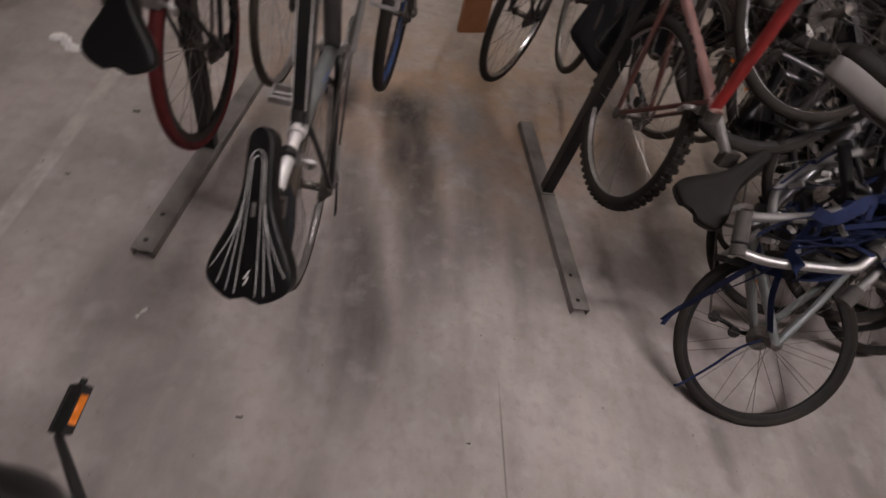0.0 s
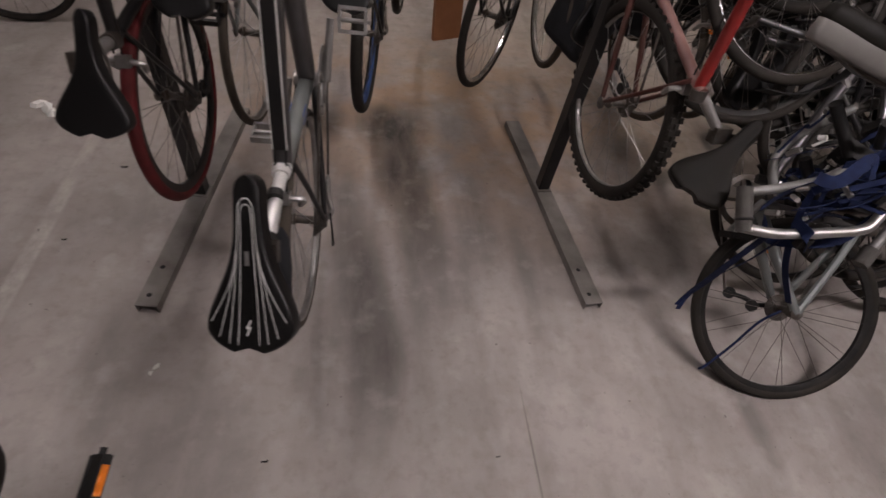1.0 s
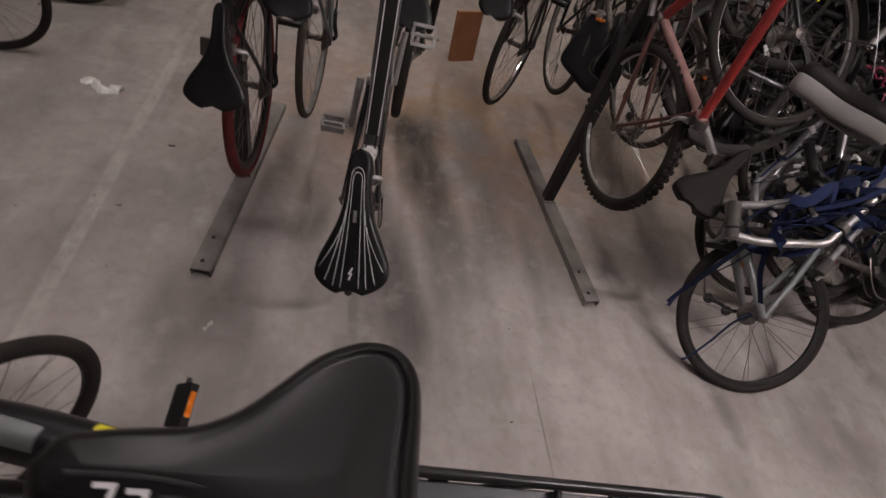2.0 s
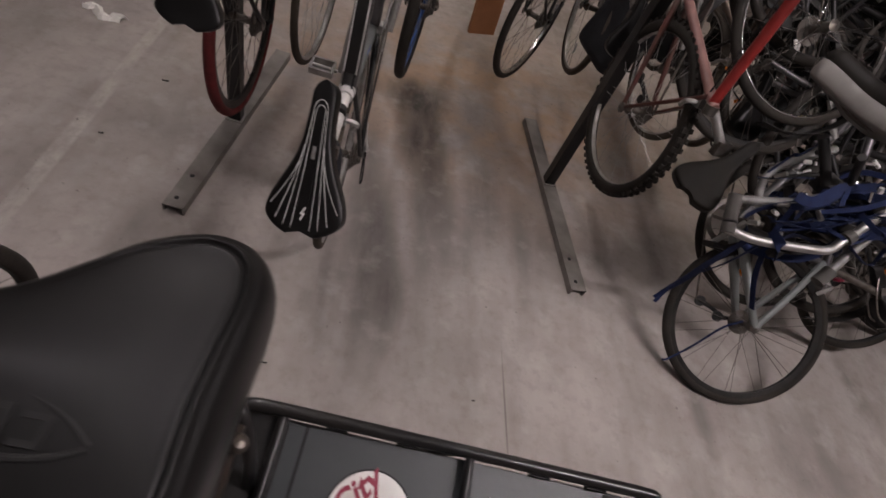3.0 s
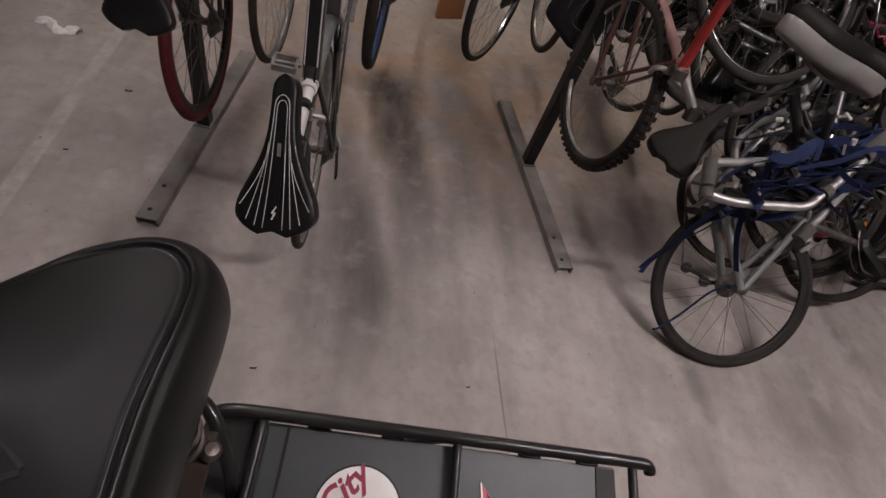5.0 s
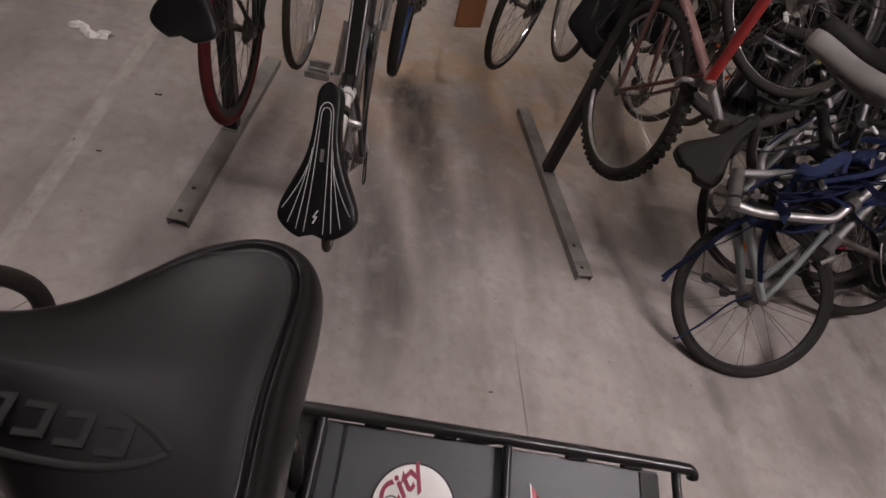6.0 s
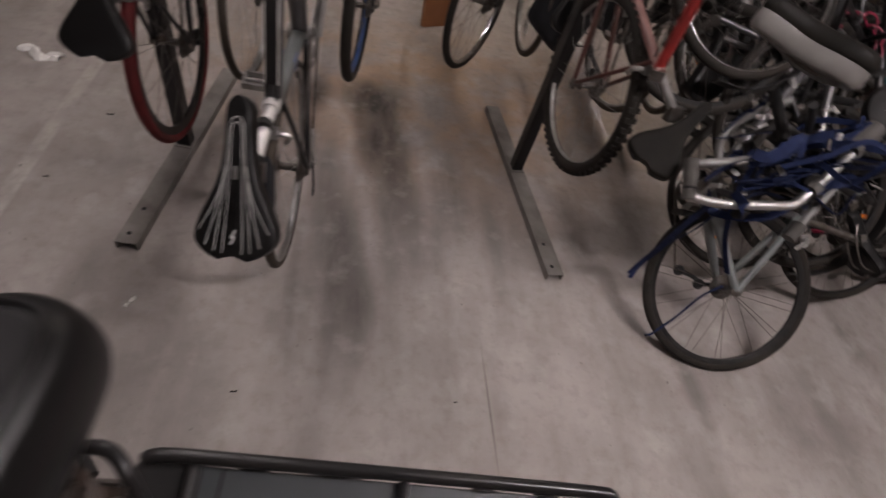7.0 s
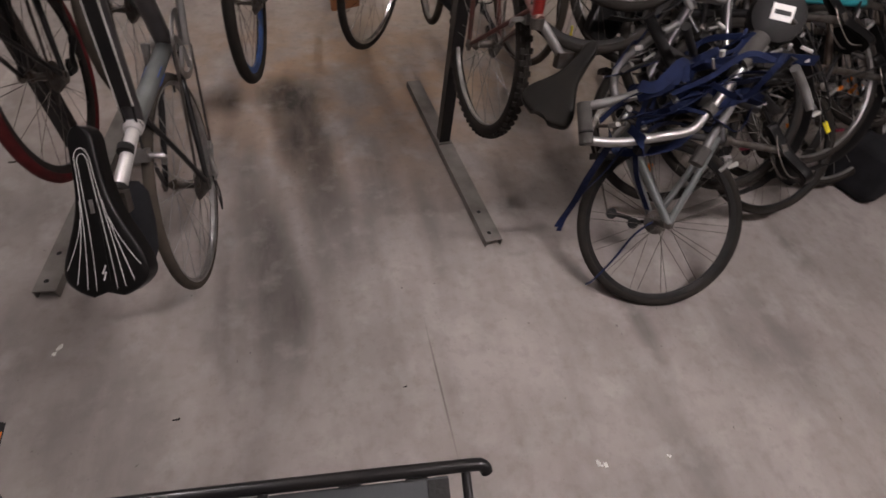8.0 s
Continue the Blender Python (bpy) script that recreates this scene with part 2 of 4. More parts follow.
# ---- mesh helpers ----
class Shape:
    """Gathers points and faces of one mesh."""

    def __init__(self):
        self.v, self.f = [], []

    def ring_path(self, pts, radii, sides=12, closed=False, cap=True, squash=None):
        pts = [Vector(p) for p in pts]
        n = len(pts)
        radii = radii if isinstance(radii, (list, tuple)) else [radii] * n
        start, prev = len(self.v), None
        for i, p in enumerate(pts):
            a, c = (pts[(i - 1) % n], pts[(i + 1) % n]) if closed else (pts[max(i - 1, 0)], pts[min(i + 1, n - 1)])
            d = (c - a).normalized()
            if prev is None:
                side = d.cross(Vector((0, 0, 1)))
                if side.length < 0.05:
                    side = d.cross(Vector((0, 1, 0)))
                side.normalize()
            else:
                side = (prev - d * prev.dot(d)).normalized()
            prev = side
            up = side.cross(d)
            sq = squash[i] if squash else (1, 1)
            for k in range(sides):
                t = 2 * math.pi * k / sides
                self.v.append(p + side * (math.cos(t) * radii[i] * sq[0]) + up * (math.sin(t) * radii[i] * sq[1]))
        for i in range(n if closed else n - 1):
            j = (i + 1) % n
            for k in range(sides):
                q = (k + 1) % sides
                self.f.append((start + i * sides + k, start + i * sides + q, start + j * sides + q, start + j * sides + k))
        if cap and not closed:
            self.f.append(tuple(start + k for k in reversed(range(sides))))
            self.f.append(tuple(start + (n - 1) * sides + k for k in range(sides)))
        return self

    def tube(self, a, b, r, r2=None, sides=12):
        return self.ring_path([a, b], [r, r if r2 is None else r2], sides)

    def lathe(self, centre, axis, profile, steps=48, closed=True):
        """Turns a profile of (radius, offset along axis) round an axis."""
        axis, centre = Vector(axis).normalized(), Vector(centre)
        u = axis.cross(Vector((0, 0, 1)))
        if u.length < 0.05:
            u = axis.cross(Vector((1, 0, 0)))
        u.normalize()
        w = axis.cross(u)
        start, n = len(self.v), len(profile)
        for i in range(steps):
            t = 2 * math.pi * i / steps
            d = u * math.cos(t) + w * math.sin(t)
            for r, o in profile:
                self.v.append(centre + d * r + axis * o)
        for i in range(steps):
            j = (i + 1) % steps
            for k in range(n if closed else n - 1):
                q = (k + 1) % n
                self.f.append((start + i * n + k, start + j * n + k, start + j * n + q, start + i * n + q))
        return self

    def box(self, centre, size, m=None):
        start = len(self.v)
        c, s = Vector(centre), Vector(size) / 2
        for x in (-1, 1):
            for y in (-1, 1):
                for z in (-1, 1):
                    p = Vector((x * s.x, y * s.y, z * s.z))
                    self.v.append(c + (m @ p if m else p))
        for q in ((0, 1, 3, 2), (4, 6, 7, 5), (0, 4, 5, 1), (2, 3, 7, 6), (0, 2, 6, 4), (1, 5, 7, 3)):
            self.f.append(tuple(start + k for k in q))
        return self

    def ribbon(self, pts, width, thick=0.002, across=(0, 0, 1)):
        """A flat strap along points."""
        pts, start = [Vector(p) for p in pts], len(self.v)
        n = len(pts)
        for i, p in enumerate(pts):
            d = (pts[min(i + 1, n - 1)] - pts[max(i - 1, 0)]).normalized()
            w = Vector(across)
            w = (w - d * w.dot(d)).normalized()
            t = d.cross(w)
            for a, c in ((-1, -1), (1, -1), (1, 1), (-1, 1)):
                self.v.append(p + w * (a * width / 2) + t * (c * thick / 2))
        for i in range(n - 1):
            for k in range(4):
                q = (k + 1) % 4
                self.f.append((start + i * 4 + k, start + i * 4 + q, start + i * 4 + 4 + q, start + i * 4 + 4 + k))
        self.f.append((start, start + 3, start + 2, start + 1))
        self.f.append(tuple(start + (n - 1) * 4 + k for k in range(4)))
        return self

    def mesh(self, name, mat, smooth=True):
        me = bpy.data.meshes.new(name)
        me.from_pydata([tuple(v) for v in self.v], [], self.f)
        me.materials.append(mat)
        bm = bmesh.new()
        bm.from_mesh(me)
        bmesh.ops.recalc_face_normals(bm, faces=bm.faces)
        bm.to_mesh(me)
        bm.free()
        if smooth:
            me.shade_smooth()
            me.set_sharp_from_angle(angle=radians(40))
        return me


def part(name, shape, mat, parent, label="", smooth=True):
    ob = new(name, shape if isinstance(shape, bpy.types.Mesh) else shape.mesh(name, mat, smooth))
    ob.parent = parent
    if label:
        tagged(ob, label)
    return ob


def thing(name, shape, mat, label, category, group="", kind="", smooth=True):
    return tagged(new(name, shape.mesh(name, mat, smooth)), label, category, group, kind)


def curve_points(ctrl, steps=6):
    """A smooth run of points through control points."""
    pts = [Vector(c) for c in ctrl]
    ext = [2 * pts[0] - pts[1]] + pts + [2 * pts[-1] - pts[-2]]
    out = []
    for i in range(1, len(ext) - 2):
        p0, p1, p2, p3 = ext[i - 1:i + 3]
        for s in range(steps):
            t = s / steps
            out.append(0.5 * (2 * p1 + (p2 - p0) * t + (2 * p0 - 5 * p1 + 4 * p2 - p3) * t * t + (3 * p1 - p0 - 3 * p2 + p3) * t ** 3))
    return out + [pts[-1]]


def axes(hub, right, lean, roll=0.0):
    """Pose of a bicycle hung nose up: its drive side faces 'right' (degrees about z from +x), it leans back by 'lean' and rolls sideways."""
    n = Vector((math.cos(radians(right)), math.sin(radians(right)), 0))
    h = Vector((0, 0, 1)).cross(n)
    f = h * math.sin(radians(lean)) + Vector((0, 0, 1)) * math.cos(radians(lean))
    u = Matrix.Rotation(radians(roll), 3, f) @ (-h * math.cos(radians(lean)) + Vector((0, 0, 1)) * math.sin(radians(lean)))
    return frame_of(hub, f, u)


def frame_of(hub, f, u):
    f, u = Vector(f).normalized(), Vector(u)
    u = (u - f * u.dot(f)).normalized()
    y = u.cross(f)
    m = Matrix((f, y, u)).transposed().to_4x4()
    m.translation = Vector(hub)
    return m


# ---- bicycles ----
WHEELS = {}


def wheel_meshes(radius, tyre_r, tyre_mat, rim_mat, rim_depth, knobs):
    key = (radius, tyre_r, tyre_mat.name, rim_mat.name, rim_depth, knobs)
    if key in WHEELS:
        return WHEELS[key]
    rt = radius - tyre_r
    prof = [(rt + tyre_r * math.cos(t) * 1.0, tyre_r * math.sin(t)) for t in [2 * math.pi * k / 12 for k in range(12)]]
    tyre = Shape().lathe((0, 0, 0), (0, 1, 0), prof, 64)
    if knobs:
        for i in range(60):
            for j, off in enumerate((-0.6, 0.0, 0.6)):
                t = 2 * math.pi * (i + 0.5 * (j % 2)) / 60
                d = Vector((math.cos(t), 0, math.sin(t)))
                m = Matrix((d.cross(Vector((0, 1, 0))), Vector((0, 1, 0)), d)).transposed()
                tyre.box(d * (rt + tyre_r * math.cos(off) + 0.001) + Vector((0, tyre_r * math.sin(off) * 1.05, 0)), (0.017, 0.012, 0.01), m)
    ri = rt - tyre_r * 0.55
    rim = Shape().lathe((0, 0, 0), (0, 1, 0), [(ri + 0.006, -0.011), (ri + 0.006, 0.011), (ri - 0.006, 0.0115), (ri - rim_depth, 0.006), (ri - rim_depth, -0.006), (ri - 0.006, -0.0115)], 64)
    hub = Shape().lathe((0, 0, 0), (0, 1, 0), [(0.006, -0.055), (0.02, -0.036), (0.02, -0.031), (0.013, -0.026), (0.013, 0.026), (0.02, 0.031), (0.02, 0.036), (0.006, 0.055)], 18, False)
    spokes = []
    for s in (-1, 1):
        for w in (-1, 1):
            a = Vector((0.018, 0.033 * s, 0))
            t = radians(38 * w)
            e = Vector(((ri - rim_depth) * math.cos(t), 0.003 * s, (ri - rim_depth) * math.sin(t)))
            spokes.append(Shape().tube(a, e, 0.0011, sides=4).mesh("spoke", CHROME if rim_mat is CHROME else ALLOY if rim_mat is ALLOY else STEEL))
    WHEELS[key] = (tyre.mesh("tyre", tyre_mat), rim.mesh("rim", rim_mat), hub.mesh("hub", STEEL), spokes)
    return WHEELS[key]


def wheel(parent, name, at, radius=0.335, tyre_r=0.016, tyre=None, rim=None, rim_depth=0.012, knobs=False, turn=0.0, spokes=28, tyre_label="", rim_label=""):
    t, r, h, sp = wheel_meshes(radius, tyre_r, tyre or RUBBER, rim or ALLOY, rim_depth, knobs)
    hub = part(name, h, None, parent)
    hub.matrix_local = Matrix.Translation(at) @ Matrix.Rotation(radians(turn), 4, "Z")
    part("tyre", t, None, hub, tyre_label)
    part("rim", r, None, hub, rim_label)
    for i in range(spokes):
        o = part("spoke", sp[i % 4], None, hub)
        o.matrix_local = Matrix.Rotation(2 * math.pi * (i // 2 * 2 + (i % 2) * 0.35) / spokes, 4, "Y")
    valve = part("valve", Shape().tube((radius - 0.055, 0, 0), (radius - 0.02, 0, 0), 0.003, sides=6), BLACKP, hub)
    valve.matrix_local = Matrix.Rotation(radians(12), 4, "Y")
    return hub


def saddle_half(t, width, nose, lobe):
    wide = math.exp(-((t - 0.13) / 0.36) ** 2 * 1.25)
    half = width / 2 * (nose + (1 - nose) * wide) * math.sqrt(1 - 0.82 * (1 - min(1, t / lobe)) ** 2)
    if t > 0.9:
        half *= math.sqrt(max(0.01, 1 - ((t - 0.9) / 0.1005) ** 2))
    return half


def saddle_mesh(length, width, thick, drop, mat, nose=0.2, name="saddle", dish=0.006, lobe=0.15):
    """Shell of a saddle from tail (x = 0) to nose (x = length), top face up, with a tail notch and rolled edges."""
    s, nx, ny = Shape(), 34, 28
    for i in range(nx + 1):
        t = 0.5 * i / nx + 0.25 * (1 - math.cos(math.pi * i / nx))
        x = length * t
        half = saddle_half(t, width, nose, lobe)
        for j in range(ny):
            a = 2 * math.pi * j / ny
            c, sn = math.cos(a), math.sin(a)
            y = half * math.copysign(abs(c) ** 0.7, c)
            z = thick * (0.5 * math.copysign(abs(sn) ** 0.6, sn) - 0.5)
            if sn < 0:
                z -= drop * abs(c) ** 2
            top = -dish * (1 - abs(c)) if sn > 0 else 0
            xx = x + (0.011 * (1 - abs(c)) * max(0, 1 - t / 0.12) if t < 0.12 else 0)
            s.v.append(Vector((xx, y, z + top - 0.0072 * math.sin(math.pi * t) + 0.01 * (1 - t) ** 2 - 0.016 * t ** 4)))
    for i in range(nx):
        for j in range(ny):
            q = (j + 1) % ny
            s.f.append((i * ny + j, i * ny + q, (i + 1) * ny + q, (i + 1) * ny + j))
    s.f.append(tuple(range(ny)))
    s.f.append(tuple(nx * ny + j for j in reversed(range(ny))))
    return s.mesh(name, mat)


def comfort_saddle_mesh(mat):
    """Wide padded saddle: flat top, a double ridge along the back, a rolled skirt, narrow nose."""
    run = [0.001, 0.0005, 0.0, 0.004, 0.017, 0.04, 0.07, 0.105, 0.132, 0.158, 0.18, 0.205, 0.25, 0.285, 0.3, 0.31]
    wide = [0, 0.03, 0.075, 0.108, 0.13, 0.142, 0.142, 0.126, 0.1, 0.073, 0.057, 0.047, 0.041, 0.034, 0.024, 0]
    side = curve_points([(a, b, 0) for a, b in zip(run, wide)], 6)
    loop = side + [Vector((p.x, -p.y, 0)) for p in reversed(side[1:-1])]
    # inset from the outline, height, and the share of the ridges
    prof = [(0.016, -0.064, 0), (0.005, -0.058, 0), (0.0, -0.044, 0), (0.0, -0.028, 0), (0.002, -0.014, 0), (0.006, -0.002, 0), (0.011, 0.007, 0), (0.017, 0.0135, 0), (0.023, 0.0175, 0), (0.028, 0.0195, -0.0005), (0.0315, 0.0205, 0.001),
            (0.0345, 0.021, 0.0032), (0.0375, 0.0214, 0.0036), (0.0405, 0.0218, 0.0012), (0.043, 0.022, -0.0016), (0.0455, 0.0223, -0.0016), (0.0485, 0.0226, 0.0014), (0.052, 0.023, 0.0022), (0.057, 0.0234, 0.001), (0.064, 0.024, 0)]
    rings = [(d, z, k, 1.0) for d, z, k in prof] + [(0.064, 0.024 + 0.004 * (1 - q), 0, q) for q in (0.8, 0.6, 0.4, 0.2, 0.04)]
    s, n = Shape(), len(loop)
    for d, z, ridge, q in rings:
        for p in loop:
            mid = Vector((min(max(p.x, 0.08), 0.26), p.y * 0.45 * max(0.0, min(1.0, (0.1 - p.x) / 0.08)), 0))
            far = max((p - mid).length, 0.001)
            back = max(0.0, min(1.0, (0.15 - p.x) / 0.11))
            back = back * back * (3 - 2 * back)
            k = math.exp(-0.72 * d / far) * q
            v = mid * q + Vector((mid.x, 0, 0)) * (1 - q) + (p - mid) * k
            s.v.append(Vector((v.x, v.y, z + ridge * back - 0.008 * math.exp(-((v.x - 0.15) / 0.07) ** 2) * k * k)))
    for i in range(len(rings) - 1):
        for k in range(n):
            m = (k + 1) % n
            s.f.append((i * n + k, i * n + m, (i + 1) * n + m, (i + 1) * n + k))
    s.f.append(tuple(range(n)))
    s.f.append(tuple((len(rings) - 1) * n + k for k in reversed(range(n))))
    me = s.mesh("saddle", mat)
    me.set_sharp_from_angle(angle=radians(80))
    return me


def saddle(parent, tail, tilt, length=0.275, lobe=0.15, nose=0.2, width=0.148, mat=None, thick=0.035, drop=0.02, label="", yaw=0.0, stripes=False, seam=False):
    mesh = saddle_mesh(length, width, thick, drop, mat or LEATHER, nose, lobe=lobe)
    ob = part("saddle", mesh, None, parent, label)
    ob.matrix_local = Matrix.Translation(tail) @ Matrix.Rotation(radians(yaw), 4, "Z") @ Matrix.Rotation(radians(tilt), 4, "Y")
    rails = Shape()
    for s in (-1, 1):
        rails.ring_path(curve_points([(length * 0.12, 0.035 * s, -thick), (length * 0.25, 0.022 * s, -thick - 0.03), (length * 0.6, 0.022 * s, -thick - 0.03), (length * 0.9, 0.008 * s, -thick + 0.004)], 4), 0.0035, 6)
    part("saddle_rail", rails, STEEL, ob)
    if stripes:
        def top(x, y):
            t = x / length
            c = min(0.98, (abs(y) / saddle_half(t, width, nose, lobe)) ** 1.43)
            return thick * (0.5 * (1 - c * c) ** 0.3 - 0.5) - 0.006 * (1 - c) - 0.0072 * math.sin(math.pi * t) + 0.01 * (1 - t) ** 2 - 0.016 * t ** 4 + 0.0005
        for s in (-1, 1):
            for tail_x, tail_y, nose_x, nose_y in ((0.016, 0.022, 0.79, 0.011), (0.02, 0.04, 0.8, 0.016), (0.032, 0.06, 0.58, 0.023), (0.062, 0.077, 0.47, 0.03)):
                line = []
                for k in range(15):
                    q = k / 14
                    x = tail_x + (length * nose_x - tail_x) * q
                    y = nose_y + (tail_y - nose_y) * (1 - q) ** 1.35
                    line.append(Vector((x, y * s, top(x, y))))
                if nose_x > 0.7:
                    for k in range(1, 5):
                        t = math.pi / 2 * k / 4
                        line.append(Vector((length * nose_x + nose_y * 1.6 * math.sin(t), s * nose_y * math.cos(t), top(length * nose_x + nose_y * math.sin(t), nose_y * math.cos(t)))))
                part("stripe", Shape().ring_path(line, 0.0007, 6), WHITEP, ob, "thin white stitched stripe")
        chan = Shape().ribbon([(length * q, 0, top(length * q, 0) - 0.001) for q in (0.1, 0.3, 0.5, 0.7, 0.8)], 0.018, 0.004, (0, 1, 0))
        part("relief_channel", chan, LEATHER, ob, "glossy black centre channel")
        mark = Shape()
        for a, c in (((0.049, 0.004), (0.066, -0.005)), ((0.052, 0.0045), (0.05, -0.0045)), ((0.036, 0.003), (0.053, -0.004))):
            mark.ribbon([(a[0], a[1], top(a[0], 0) + 0.002), (c[0], c[1], top(c[0], 0) + 0.002)], 0.0028, 0.0012, (0, 1, 0))
        part("emblem", mark, WHITEP, ob, "small white zigzag emblem")
        mark = Shape().ribbon([(length * 0.5, 0, top(length * 0.5, 0) + 0.002), (length * 0.58, 0, top(length * 0.58, 0) + 0.002)], 0.008, 0.0012, (0, 1, 0))
        part("emblem", mark, ALLOY, ob, "small silver badge")
    return ob


def pedal(parent, at, mat=None, reflect=False, turn=0.0):
    body = Shape()
    for s in (-1, 1):
        body.box((s * 0.038, 0, 0), (0.012, 0.09, 0.024))
        body.box((0, s * 0.042, 0), (0.07, 0.01, 0.02))
    body.tube((0, -0.06, 0), (0, 0.05, 0), 0.008, sides=10)
    ob = part("pedal", body, mat or BLACKP, parent)
    ob.matrix_local = Matrix.Translation(at) @ Matrix.Rotation(radians(turn), 4, "Y") @ Matrix.Diagonal((0.72, 1.2, 1, 1) if reflect else (0.8, 0.85, 0.9, 1))
    if reflect:
        part("pedal_block", Shape().box((0, 0, 0), (0.066, 0.08, 0.016)), BLACKP, ob)
        for s in (-1, 1):
            part("reflector", Shape().box((s * 0.0455, 0, 0), (0.004, 0.055, 0.016)), ORANGE, ob, "amber pedal reflector")
    return ob


def bicycle(m, label, group="bicycles hung on the racks", paint=None, paint2=None, clamp=(0.24, 0.31), tail=(-0.05, 0.62), tilt=10, seat=None, wheels=None, front=None,
            bars="flat", crank=200, fat=1.0, saddle_yaw=0.0, saddle_y=0.0, panel=False, front_turn=0.0, wide=0.0, seatpost=None, stays=None, stay_fat=1.0, guards=False, spokes=28, pedal_mat=None, name="bicycle"):
    """Origin at the rear hub, x forward, z up, y to the bicycle's left."""
    paint, paint2 = paint or BLACKM, paint2 or paint or BLACKM
    root = tagged(new(name), label, "bicycle", group)
    root.matrix_world = m
    bb, cl = Vector((0.41, 0, -0.06)), Vector((clamp[0], 0, clamp[1]))
    front_hub = Vector((1.01, 0, 0))
    d = Vector((-0.309, 0, 0.951))
    crown = Vector((0.852, 0, 0.352))
    head = crown + d * 0.15
    r = 0.016 * fat
    wheels = dict(wheels or {})
    wheel(root, "rear_wheel", (0, 0, 0), spokes=spokes, **wheels)
    wheel(root, "front_wheel", front_hub, spokes=spokes, turn=front_turn, **(front or wheels))
    part("seat_tube", Shape().tube(bb, cl + (cl - bb).normalized() * 0.02, r * 0.95), paint2, root)
    part("top_tube", Shape().tube(cl, head - d * 0.03, r * 0.95, r * 1.05), paint, root)
    part("down_tube", Shape().tube(bb, crown + d * 0.035, r * 1.1, r * 1.25), paint, root)
    part("head_tube", Shape().tube(crown - d * 0.005, head, r * 1.15), paint, root)
    part("bottom_bracket", Shape().tube(bb + Vector((0, -0.036, 0)), bb + Vector((0, 0.036, 0)), 0.022), STEEL, root)
    for s in (-1, 1):
        part("chain_stay", Shape().ring_path(curve_points([bb + Vector((0, 0.02 * s, 0)), Vector((0.2, 0.042 * s, -0.03)), Vector((0, 0.062 * s, 0))], 4), [(0.012 - 0.0005 * k) * stay_fat for k in range(9)], 10), stays or paint, root)
        part("seat_stay", Shape().ring_path(curve_points([cl + Vector((0.012, 0.012 * s, -0.02)), Vector((clamp[0] * 0.55, 0.04 * s, clamp[1] * 0.5)), Vector((0, 0.062 * s, 0))], 4), 0.0075 * stay_fat, 8), stays or paint, root)
        part("dropout", Shape().lathe((0, 0.064 * s, 0), (0, 1, 0), [(0.0, -0.004), (0.021, -0.003), (0.021, 0.003), (0.012, 0.006), (0.0, 0.014)], 14, False), STEEL, root)
    fork = Shape().tube(crown - d * 0.02, head + d * 0.02, 0.014)
    for s in (-1, 1):
        fork.ring_path(curve_points([crown + Vector((0, 0.035 * s, 0.0)), crown - d * 0.18 + Vector((0.004, 0.05 * s, 0)), front_hub + Vector((0, 0.052 * s, 0))], 5), [0.015 - 0.0006 * k for k in range(11)], 10)
    fork.tube(crown + Vector((0, -0.045, 0)), crown + Vector((0, 0.045, 0)), 0.017)
    part("fork", fork, paint, root)
    post_top = Vector((tail[0] + 0.15, 0, tail[1] - 0.065))
    part("seatpost", Shape().tube(cl, post_top, 0.0145, sides=14), seatpost or ALLOY, root, "silver seatpost" if seatpost is None else "")
    part("seat_clamp", Shape().tube(cl + (cl - bb).normalized() * 0.008, cl + (post_top - cl).normalized() * 0.035, 0.023, 0.02, 14), seatpost or STEEL, root)
    part("post_head", Shape().box(post_top, (0.045, 0.05, 0.022)), STEEL, root)
    seat = dict(seat or {})
    saddle(root, (tail[0], saddle_y, tail[1]), tilt, yaw=saddle_yaw, **seat)
    if panel:
        along = (head - d * 0.03 - cl).normalized()
        up = along.cross(Vector((0, 1, 0)))
        a, c = cl + along * 0.05 + up * (r + 0.001), head - d * 0.03 - along * 0.03 + up * (r * 1.1 + 0.001)
        part("panel", Shape().ribbon([a, c], r * 1.15, 0.003, (0, 1, 0)), BLACKM, root, "black panel along the top tube")
        for q in (-1, 1):
            o = Vector((0, q * r * 0.68, -0.0015))
            part("pinstripe", Shape().ribbon([a + o, c + o], 0.0025, 0.004, (0, 1, 0)), WHITEP, root, "white pinstripe")
        mid = bb.lerp(cl, 0.35) + Vector((-r * 0.6, 0, 0))
        part("decal", Shape().box(bb.lerp(cl, 0.45) + Vector((-0.002, 0, 0)), (r * 1.7, r * 1.2, 0.06), (cl - bb).to_track_quat("Z", "Y").to_matrix()), BLUEF, root, "small bright blue decal")
    stem_top = head + d * 0.06
    stem_end = stem_top + Vector((0.09, 0, 0.012))
    part("stem", Shape().tube(head + d * 0.005, stem_top, 0.015).tube(stem_top, stem_end, 0.014), BLACKM, root)
    if bars == "drop":
        bar = Shape()
        for s in (-1, 1):
            bar.ring_path(curve_points([stem_end, stem_end + Vector((0, 0.19 * s, 0)), stem_end + Vector((0.07, 0.205 * s, -0.01)), stem_end + Vector((0.09, 0.21 * s, -0.07)), stem_end + Vector((0.0, 0.215 * s, -0.13)), stem_end + Vector((-0.06, 0.215 * s, -0.13))], 5), 0.014, 10)
        part("handlebar", bar, BLACKP, root)
    else:
        bar = Shape().ring_path(curve_points([stem_end + Vector((-0.05, -0.29, 0.025)), stem_end + Vector((0, -0.09, 0.01)), stem_end + Vector((0, 0.09, 0.01)), stem_end + Vector((-0.05, 0.29, 0.025))], 6), 0.0115, 10)
        part("handlebar", bar, ALLOY if bars == "silver" else BLACKM, root)
